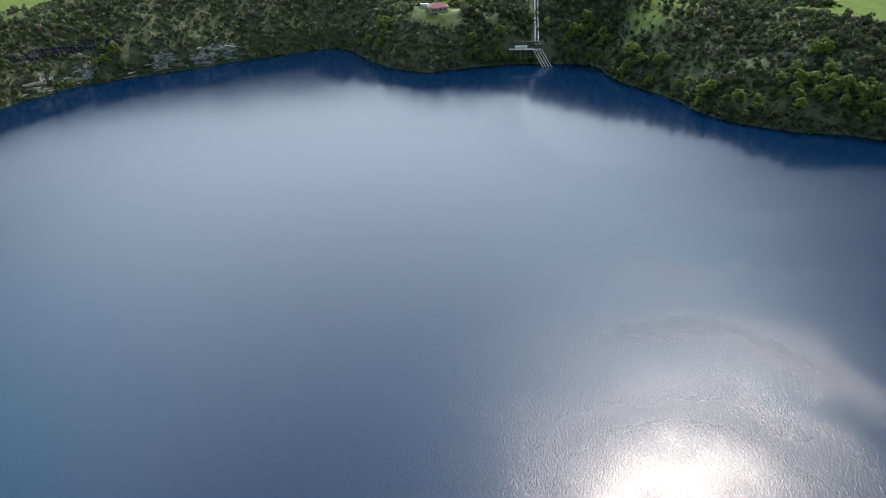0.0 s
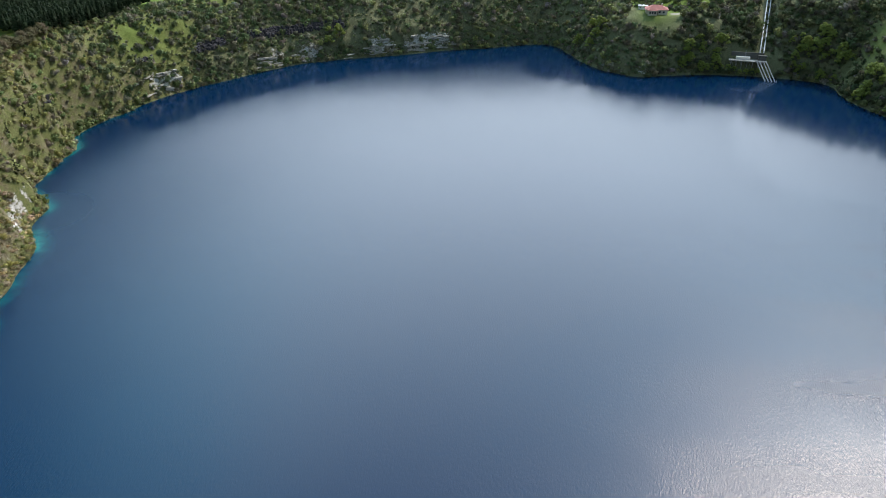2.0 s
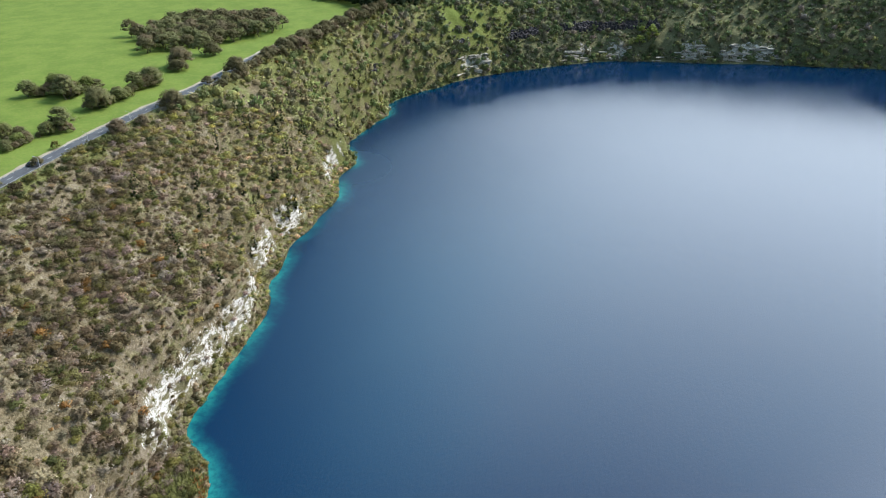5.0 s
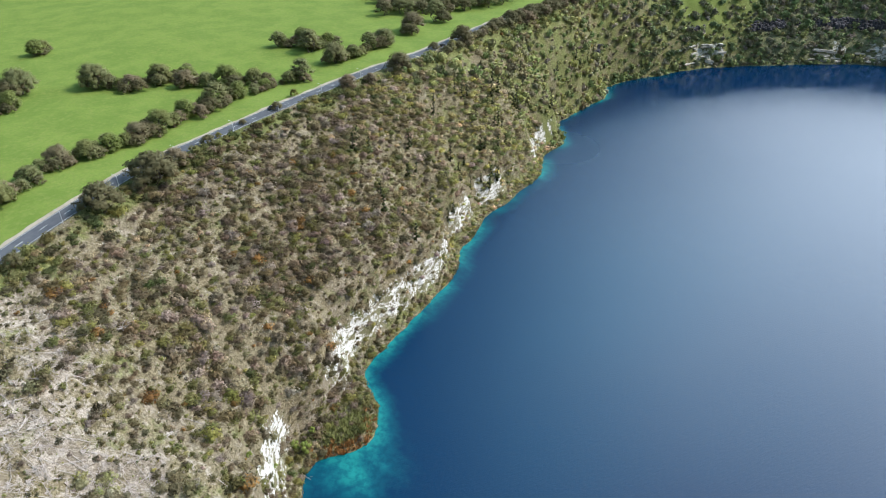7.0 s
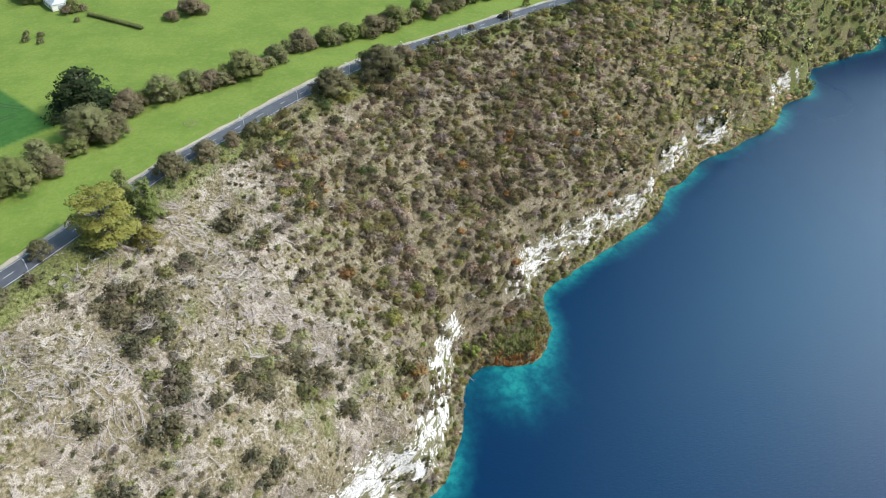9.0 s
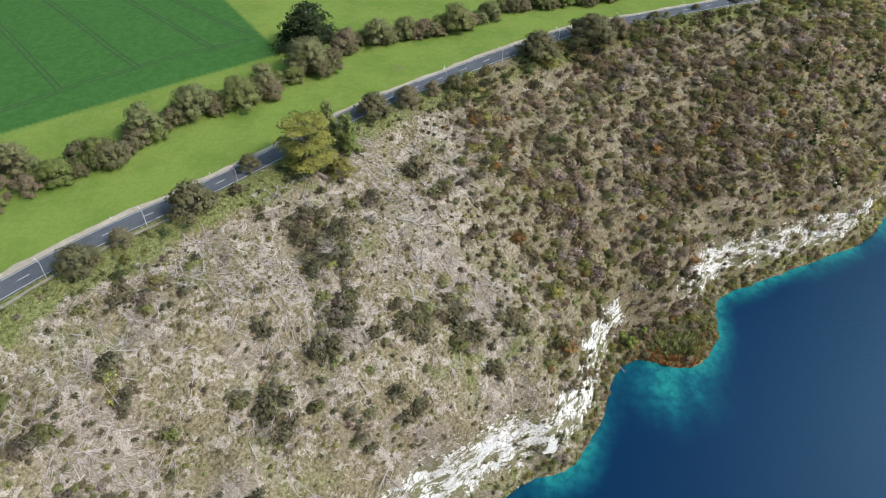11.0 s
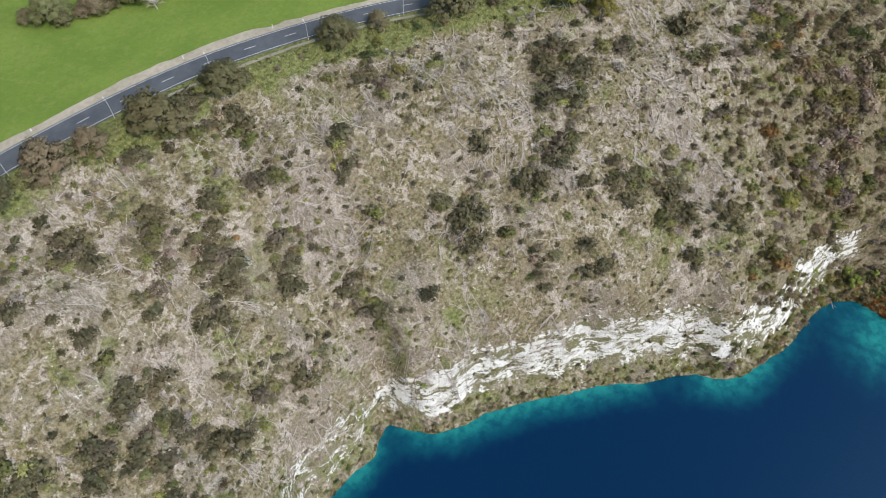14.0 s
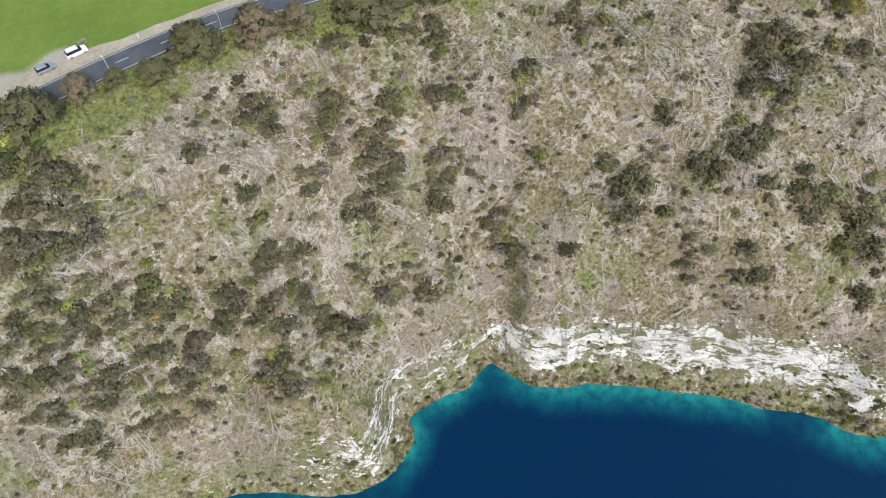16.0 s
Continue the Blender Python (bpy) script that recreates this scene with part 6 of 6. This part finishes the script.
def car(label, paint, length=4.7, width=1.85, height=1.7, wagon=True, rack=False):
    """A car that faces +x, its wheels on z = 0."""
    root = thing("car", label, "car")
    h, half = height, length / 2
    belt = h * 0.58
    if wagon:
        side = [(-half, 0.42), (-half, belt), (-half + 0.12, belt + 0.03), (half - 1.15, belt + 0.02), (half - 0.12, belt - 0.16), (half, belt - 0.34), (half, 0.40), (half - 0.3, 0.28), (-half + 0.3, 0.28)]
        cabin = [(-half + 0.06, belt), (-half + 0.30, h - 0.06), (-half + 0.55, h), (half - 2.05, h), (half - 1.15, belt)]
    else:
        side = [(-half, 0.42), (-half, belt), (-half + 0.8, belt + 0.04), (half - 1.3, belt + 0.02), (half - 0.12, belt - 0.14), (half, belt - 0.3), (half, 0.38), (half - 0.3, 0.26), (-half + 0.3, 0.26)]
        cabin = [(-half + 0.55, belt), (-half + 1.2, h - 0.05), (-half + 1.6, h), (half - 2.2, h), (half - 1.25, belt)]

    def slab(outline, wide_low, wide_high, low, high):
        bm = bmesh.new()
        rings = []
        for sign in (-1, 1):
            ring = []
            for x, z in outline:
                share = (z - low) / (high - low)
                w = wide_low + (wide_high - wide_low) * min(max(share, 0), 1)
                ring.append(bm.verts.new((x, sign * w / 2, z)))
            rings.append(ring)
        count = len(outline)
        bm.faces.new(rings[0])
        bm.faces.new(rings[1][::-1])
        for i in range(count):
            j = (i + 1) % count
            bm.faces.new((rings[0][j], rings[0][i], rings[1][i], rings[1][j]))
        bmesh.ops.recalc_face_normals(bm, faces=bm.faces)
        bmesh.ops.bevel(bm, geom=list(bm.edges), offset=0.05, segments=2, affect="EDGES")
        return bm

    body = part("body", slab(side, width, width, 0.2, belt), paint, root)
    part("cabin", slab(cabin, width - 0.08, width - 0.42, belt, h), M_GLASS, root, "dark tinted glasshouse")
    roof = [(cabin[1][0] + 0.06, h - 0.035), (cabin[2][0], h + 0.02), (cabin[3][0] - 0.02, h + 0.02), (cabin[3][0] + 0.15, h - 0.05)]
    part("roof", slab(roof, width - 0.36, width - 0.44, h - 0.05, h + 0.02), paint, root)
    for x, z in ((half - 1.62, 0.5), (-half + 0.42, 0.5)):
        for sign in (-1, 1):
            bm = bmesh.new()
            rod(bm, (x, sign * (width / 2 - 0.10), belt), (x - (0.42 if x > 0 else -0.22), sign * (width / 2 - 0.25), h - 0.03), 0.045, 0.04, 6)
            part("pillar", bm, paint, root)
    for x in (half - 0.88, -half + 0.85):
        for sign in (-1, 1):
            y = sign * (width / 2 - 0.08)
            bm = bmesh.new()
            rod(bm, (x, y - sign * 0.13, 0.35), (x, y + sign * 0.10, 0.35), 0.35, 0.35, 18)
            wheel = part("wheel", bm, M_TYRE, root)
            bm = bmesh.new()
            rod(bm, (x, y + sign * 0.09, 0.35), (x, y + sign * 0.115, 0.35), 0.22, 0.20, 14)
            part("rim", bm, M_RIM, wheel, "alloy rim")
    for sign in (-1, 1):
        bm = bmesh.new()
        box(bm, (0.10, 0.36, 0.16), (half - 0.03, sign * (width / 2 - 0.27), belt - 0.34), bevel=0.03)
        part("headlight", bm, M_LAMPGLASS, root)
        bm = bmesh.new()
        box(bm, (0.08, 0.22, 0.30), (-half + 0.01, sign * (width / 2 - 0.17), belt - 0.20), bevel=0.03)
        part("tail_light", bm, M_REDGLASS, root)
        bm = bmesh.new()
        box(bm, (0.16, 0.20, 0.13), (half - 1.55, sign * (width / 2 + 0.08), belt + 0.10), bevel=0.04)
        part("mirror", bm, paint, root)
        if rack:
            bm = bmesh.new()
            rod(bm, (cabin[2][0] + 0.1, sign * (width / 2 - 0.28), h + 0.07), (cabin[3][0] - 0.1, sign * (width / 2 - 0.28), h + 0.07), 0.025, 0.025, 6)
            part("roof_rail", bm, M_STEEL, root)
    bm = bmesh.new()
    box(bm, (0.12, width - 0.1, 0.18), (half - 0.02, 0, 0.42), bevel=0.04)
    part("front_bumper", bm, paint, root)
    bm = bmesh.new()
    box(bm, (0.12, width - 0.1, 0.18), (-half + 0.02, 0, 0.44), bevel=0.04)
    part("rear_bumper", bm, paint, root)
    return root


def park(ob, x, y, side=None, flip=False, z=None):
    px, py, turn = on_road(road_distance(x, y), side) if side is not None else (x, y, on_road(road_distance(x, y))[2])
    base = float(ground_z(px, py)[0]) if z is None else z
    ob.matrix_world = Matrix.Translation((px, py, base)) @ Matrix.Rotation(turn + (math.pi if flip else 0.0), 4, "Z")


park(car("white four-wheel-drive wagon parked on the gravel", M_CARWHITE, 5.1, 1.95, 1.9, rack=True), -16, -149, 8.7, z=ROAD_Z + 0.06)
park(car("silver hatchback wagon parked on the gravel", M_CARSILVER, 4.6, 1.82, 1.6), -8, -148, 7.9, flip=False, z=ROAD_Z + 0.06)
park(car("dark sedan driving along the rim road", M_CARDARK, 4.7, 1.84, 1.45, wagon=False), -322, 108, 1.7, z=ROAD_Z + 0.1)
park(car("dark car standing in the lay-by", M_CARDARK, 4.6, 1.84, 1.5, wagon=True), -381, 232, -1.9, z=ROAD_Z + 0.1)

# the small car park on the north-western rim
park_z = float(ground_z(-470, 724).max())
lot = bmesh.new()
box(lot, (64, 13, 0.5), (0, 0, -0.2), bevel=0.1)
lot = part("car_park", lot, M_ASPHALT)
lot.matrix_world = Matrix.Translation((-476, 726, park_z + 0.05)) @ Matrix.Rotation(-0.06, 4, "Z")
tagged(lot, "grey asphalt car park on the rim", "car park", kind="structure")
for k, (mat, label) in enumerate([(M_CARWHITE, "white car in the rim car park"), (M_CARSILVER, "silver car in the rim car park"), (M_CARWHITE, "white wagon in the rim car park"),
                                  (M_CARDARK, "dark car in the rim car park"), (M_CARWHITE, "white hatchback in the rim car park"), (M_CARSILVER, "grey car in the rim car park")]):
    ob = car(label, mat, 4.6, 1.84, 1.6)
    ob.matrix_world = Matrix.Translation((-500 + k * 9.5, 726 - 0.5 * k + (k % 2), park_z + 0.1)) @ Matrix.Rotation(1.2 + 0.1 * (k % 3), 4, "Z")

# ---------------------------------------------------------------- picnic table and tree guard


def picnic_table(x, y):
    root = thing("picnic_table", "brown timber picnic table with benches on the verge", "table",
                 at=Matrix.Translation((x, y, float(ground_z(x, y)[0]))) @ Matrix.Rotation(0.15, 4, "Z"))
    for k in range(4):
        bm = bmesh.new()
        box(bm, (2.2, 0.19, 0.045), (0, -0.33 + 0.22 * k, 0.74), bevel=0.01)
        part("tabletop_plank", bm, M_TIMBER, root)
    for side in (-1, 1):
        bm = bmesh.new()
        box(bm, (2.2, 0.30, 0.045), (0, side * 0.82, 0.44), bevel=0.01)
        part("bench", bm, M_TIMBER, root)
    for end in (-0.8, 0.8):
        for side in (-1, 1):
            bm = bmesh.new()
            rod(bm, (end, side * 0.75, 0), (end, side * 0.25, 0.72), 0.045, 0.045, 4)
            part("leg", bm, M_TIMBER, root)
        bm = bmesh.new()
        box(bm, (0.05, 1.9, 0.09), (end, 0, 0.40))
        part("crossbar", bm, M_TIMBER, root)


picnic_table(-18.5, -152.0)


def tree_guard(x, y):
    root = thing("tree_guard", "square timber guard of posts and rails on the verge", "fence", at=Matrix.Translation((x, y, float(ground_z(x, y)[0]) - 0.1)) @ Matrix.Rotation(0.7, 4, "Z"))
    corners = [(-1.6, -1.6), (1.6, -1.6), (1.6, 1.6), (-1.6, 1.6)]
    for i, (a, b) in enumerate(corners):
        bm = bmesh.new()
        rod(bm, (a, b, -0.2), (a, b, 1.5), 0.07, 0.06, 6)
        part("post", bm, M_TIMBER, root)
        c, d = corners[(i + 1) % 4]
        for z in (0.6, 1.2):
            bm = bmesh.new()
            rod(bm, (a, b, z), (c, d, z), 0.04, 0.04, 5)
            part("rail", bm, M_TIMBER, root)


tree_guard(-243, -33)

# ---------------------------------------------------------------- buildings


def hip_roof(bm, lx, ly, eave, rise_to, at_x=0.0, at_y=0.0, hip=1.0):
    """A roof with sloped ends, closed below."""
    a = [bm.verts.new((at_x + sx * lx / 2, at_y + sy * ly / 2, eave)) for sx, sy in ((-1, -1), (1, -1), (1, 1), (-1, 1))]
    cut = min(ly / 2 * hip, lx / 2 - 0.1)
    r = [bm.verts.new((at_x - lx / 2 + cut, at_y, rise_to)), bm.verts.new((at_x + lx / 2 - cut, at_y, rise_to))]
    for f in ((a[0], a[1], r[1], r[0]), (a[2], a[3], r[0], r[1]), (a[1], a[2], r[1]), (a[3], a[0], r[0]), (a[3], a[2], a[1], a[0])):
        bm.faces.new(f)
    return bm


def windows(root, places, name="window"):
    """Windows as frames with a pane set in them: x, y, z, width, height, and whether they face along y."""
    for x, y, z, w, h, along_y in places:
        bm = bmesh.new()
        t = 0.10
        if along_y:
            box(bm, (w, t, h), (x, y, z))
        else:
            box(bm, (t, w, h), (x, y, z))
        frame_part = part(name, bm, M_WHITEWALL, root)
        bm = bmesh.new()
        out = 0.03
        if along_y:
            box(bm, (w - 0.16, t, h - 0.16), (x, y - out, z))
        else:
            box(bm, (t, w - 0.16, h - 0.16), (x + out, y, z))
        part("pane", bm, M_GLASS, frame_part)


def rim_house():
    x, y = -4, 784
    z = float(ground_z(x, y)[0])
    root = thing("house", "cream house with a pink tiled hip roof on the headland", "house", at=Matrix.Translation((x, y, z)) @ Matrix.Rotation(0.12, 4, "Z") @ Matrix.Diagonal((1.5, 1.35, 1.3, 1)))
    bm = bmesh.new()
    box(bm, (14, 9, 4.4), (0, 0, 1.5))
    box(bm, (6, 4, 4.4), (-3, -6.0, 1.5))
    part("wall", bm, M_WALL, root)
    bm = bmesh.new()
    hip_roof(bm, 15.4, 10.4, 3.7, 6.6)
    roof = part("roof", bm, M_PINKROOF, root)
    bm = bmesh.new()
    hip_roof(bm, 7.2, 5.6, 3.72, 5.4, -3.0, -6.2, 0.7)
    part("porch_roof", bm, M_PINKROOF, root)
    bm = bmesh.new()
    box(bm, (0.9, 0.9, 2.2), (3.4, 1.0, 6.4))
    part("chimney", bm, M_WALL, roof)
    windows(root, [(-4.6, -8.02, 1.9, 1.2, 1.9, True), (-3.0, -8.02, 1.9, 1.2, 1.9, True), (-1.4, -8.02, 1.9, 1.2, 1.9, True),
                   (2.0, -4.52, 1.9, 1.3, 1.7, True), (4.6, -4.52, 1.9, 1.3, 1.7, True)])
    bm = bmesh.new()
    box(bm, (1.1, 0.12, 2.3), (0.6, -4.53, 1.15))
    part("door", bm, M_TIMBER, root)
    annex = thing("annexe", "low white annexe with a flat grey roof", "building", at=Matrix.Translation((x - 14, y + 12, float(ground_z(x - 14, y + 12)[0]))))
    bm = bmesh.new()
    box(bm, (9, 6, 4.2), (0, 0, 1.4))
    part("wall", bm, M_WHITEWALL, annex)
    bm = bmesh.new()
    box(bm, (9.6, 6.6, 0.35), (0, 0, 3.65))
    part("roof", bm, M_GREYROOF, annex)
    windows(annex, [(-2.4, -3.02, 1.9, 1.4, 1.2, True), (1.8, -3.02, 1.9, 1.4, 1.2, True)])


rim_house()


def shed(name, label, x, y, lx, ly, wall_h, top, turn, wall_mat, roof_mat, hip=0.02):
    root = thing(name, label, "house" if name == "farmhouse" else "shed", at=Matrix.Translation((x, y, float(ground_z(x, y)[0]) - 0.2)) @ Matrix.Rotation(turn, 4, "Z"))
    bm = bmesh.new()
    box(bm, (lx, ly, wall_h + 0.6), (0, 0, wall_h / 2 - 0.3))
    part("wall", bm, wall_mat, root)
    bm = bmesh.new()
    hip_roof(bm, lx + 0.8, ly + 0.8, wall_h, top, hip=hip)
    part("roof", bm, roof_mat, root)
    bm = bmesh.new()
    box(bm, (0.1, ly * 0.4, wall_h * 0.75), (lx / 2 + 0.02, 0, wall_h * 0.37))
    part("door", bm, M_GREYROOF, root)
    windows(root, [(lx * 0.25 * k, -ly / 2 - 0.02, wall_h * 0.55, 1.3, 1.1, True) for k in (-1, 0, 1)])
    return root


shed("farmhouse", "white weatherboard farmhouse with a grey metal roof", -386, -106, 15, 9, 3.2, 5.6, 0.5, M_WHITEWALL, M_GREYROOF, 0.5)
shed("farm_shed", "open white farm shed with a pale metal roof", -441, -58, 14, 9, 3.6, 5.2, 0.9, M_WHITEWALL, M_GREYROOF)
shed("farm_shed", "low brown-roofed shed beside the farm trees", -417, -64, 12, 7, 2.8, 4.4, 0.9, M_WHITEWALL, M_BROWNROOF)
shed("farm_shed", "small white shed in the farm yard", -401, -64, 4.5, 3, 2.2, 2.9, 0.8, M_WHITEWALL, M_GREYROOF)
shed("farm_shed", "small white shelter in the far pasture", -610, 143, 6, 3.5, 2.3, 2.9, 1.3, M_WHITEWALL, M_GREYROOF)


def hedge():
    """The clipped hedge in front of the farmhouse."""
    lumps = []
    for k in range(34):
        t = k / 33
        lumps.append((-367 + 24 * t + rng.normal(0, 0.2), -88 + 27 * t, 0.9, 1.15, 1.0))
    v, f = clump_cards(tg, lumps, 1500, 0.6)
    v, f = with_cores(v, f, lumps, tg, 0.85)
    v[:, 2] += ground_z(v[:, 0], v[:, 1])
    me = mesh_from("hedge", v, f, M_WATTLE)
    out_layer(me, np.tile((0.2, 0.0, 0.98), (len(v), 1)))
    tagged(new("hedge", me), "long clipped green hedge in the farm paddock", "hedge")


hedge()

# ---------------------------------------------------------------- the pumping station on the far shore


def pumping_station():
    cx, cy, deck_z = 92.0, 750.0, 13.7
    root = thing("pumping_station", "concrete pump platform on piers with pale railings above the water", "pumping station", at=Matrix.Translation((cx, cy, deck_z)))
    bm = bmesh.new()
    box(bm, (34, 9, 0.6), (-4, 2, 0), bevel=0.05)
    part("deck", bm, M_CONCRETE, root)
    bm = bmesh.new()
    box(bm, (30, 0.8, 8.0), (-4, 7.2, 2.6))
    part("retaining_wall", bm, M_OLDCONCRETE, root, "stained dark concrete retaining wall")
    for k in range(7):
        bm = bmesh.new()
        x = -19 + k * 5
        low = float(ground_z(cx + x, cy - 1.5)[0]) - deck_z - 0.5
        rod(bm, (x, -1.5, min(low, -1.0)), (x, -1.5, -0.3), 0.28, 0.28, 8)
        part("pier", bm, M_CONCRETE, root)
    for z in (0.6, 1.1):
        bm = bmesh.new()
        rod(bm, (-21, -2.3, z), (13, -2.3, z), 0.09, 0.09, 5)
        part("railing", bm, M_WHITEWALL, root)
    for k in range(9):
        bm = bmesh.new()
        rod(bm, (-21 + k * 4.25, -2.3, 0.2), (-21 + k * 4.25, -2.3, 1.15), 0.07, 0.07, 5)
        part("railing_post", bm, M_WHITEWALL, root)
    bm = bmesh.new()
    box(bm, (13, 4.2, 2.6), (-8, 4.0, 1.6), bevel=0.08)
    part("pump_housing", bm, M_WHITEWALL, root)
    bm = bmesh.new()
    box(bm, (7, 3.5, 4.2), (9.5, 4.5, 2.4), bevel=0.08)
    box(bm, (7.8, 4.3, 0.4), (9.5, 4.5, 4.7), bevel=0.05)
    part("valve_house", bm, M_OLDCONCRETE, root)
    for k in range(5):
        bm = bmesh.new()
        rod(bm, (-19 + k * 4.0, -1.8, -0.4), (-17 + k * 4.0, -1.8, -4.0), 0.16, 0.16, 5)
        part("brace", bm, M_CONCRETE, root)
    bm = bmesh.new()
    rod(bm, (-6, 6, 0.3), (-6, 6, 8.5), 0.16, 0.1, 6)
    part("light_mast", bm, M_LIGHTPOLE, root)
    for k in range(4):
        bm = bmesh.new()
        rod(bm, (4.0 + k * 2.6 + (1.0 if k > 1 else 0), -1.5, 0.8), (13.0 + k * 3.0, -20.5, -13.5), 0.42, 0.42, 8)
        part("intake_pipe", bm, M_STEEL, root, "sloping steel intake pipe")
    bm = bmesh.new()
    box(bm, (15, 3.2, 0.9), (18.0, -21.0, -14.3), bevel=0.1)
    part("pontoon", bm, M_STEEL, root)
    for k in range(3):
        bm = bmesh.new()
        rod(bm, (13.0 + k * 5, -21, -14.0), (13.0 + k * 5, -21, -11.7), 0.12, 0.12, 5)
        part("pontoon_post", bm, M_WHITEWALL, root)
    for side in (-1.7, 1.7):
        bm = bmesh.new()
        last = None
        for k in range(24):
            y = cy + 5 + k * 6.5
            x = cx + side + 8.0 + (y - cy) * 0.085
            here = Vector((x - cx, y - cy, float(ground_z(x, y)[0]) - deck_z + 2.2))
            if last is not None:
                rod(bm, last, here, 0.55, 0.55, 8)
            last = here
        part("rising_main", bm, M_LIGHTPOLE, root, "pale steel rising main up the slope")
    for k in range(0, 24, 2):
        y = cy + 5 + k * 6.5
        x = cx + 8.0 + (y - cy) * 0.085
        bm = bmesh.new()
        box(bm, (5.0, 0.7, 3.2), (x - cx, y - cy, float(ground_z(x, y)[0]) - deck_z + 0.2))
        part("saddle", bm, M_CONCRETE, root)


pumping_station()


# ---------------------------------------------------------------- bleached standing trees and a snag in the water


def dead_tree(x, y, size, label):
    z = float(ground_z(x, y)[0])
    root = thing("dead_tree", label, "dead tree", at=Matrix.Translation((x, y, z - 0.1)))
    bm = bmesh.new()
    rod(bm, (0, 0, -0.3), (0.1 * size, 0, 0.45 * size), 0.04 * size, 0.028 * size, 6)
    part("trunk", bm, M_DEADWOOD, root)
    for k in range(16):
        a, up = k * 2.4, random.uniform(0.2, 0.8)
        start = Vector((0.05 * size, 0, random.uniform(0.2, 0.45) * size))
        tip = start + Vector((math.cos(a), math.sin(a), up)) * size * random.uniform(0.45, 0.75)
        mid = start.lerp(tip, 0.5) + Vector((0, 0, 0.08 * size))
        bm = bmesh.new()
        limb(bm, start, mid, 0.018 * size, 0.012 * size, 4)
        limb(bm, mid, tip, 0.012 * size, 0.004 * size, 4)
        for j in range(3):
            limb(bm, mid, mid + Vector((math.cos(a + j - 1), math.sin(a + j - 1), 0.3)) * size * 0.25, 0.007 * size, 0.003 * size, 3)
        bmesh.ops.remove_doubles(bm, verts=bm.verts, dist=0.0005)
        part("branch", bm, M_DEADWOOD, root)


for x, y, s in [(-149, -39, 5.5), (-100, -47, 3.0), (-27, -76, 4.0), (20, -104, 4.0), (-9, -71, 3.5), (-203, 13, 5.0), (-140, -133, 6.0), (-112, -150, 6.5), (-137, 3, 3.5), (-64, -100, 3.5)]:
    dead_tree(x, y, s, "bleached leafless tree with spreading branches")
snag = thing("snag", "bleached trunk leaning out of the water", "dead wood", at=Matrix.Translation((-166, 53.5, 0)))
bm = bmesh.new()
rod(bm, (-2.0, -1.0, 0.2), (2.6, 0.5, 1.1), 0.16, 0.07, 6)
rod(bm, (1.0, 0.0, 0.75), (2.2, 1.4, 1.7), 0.06, 0.03, 4)
part("trunk", bm, M_DEADWOOD, snag)
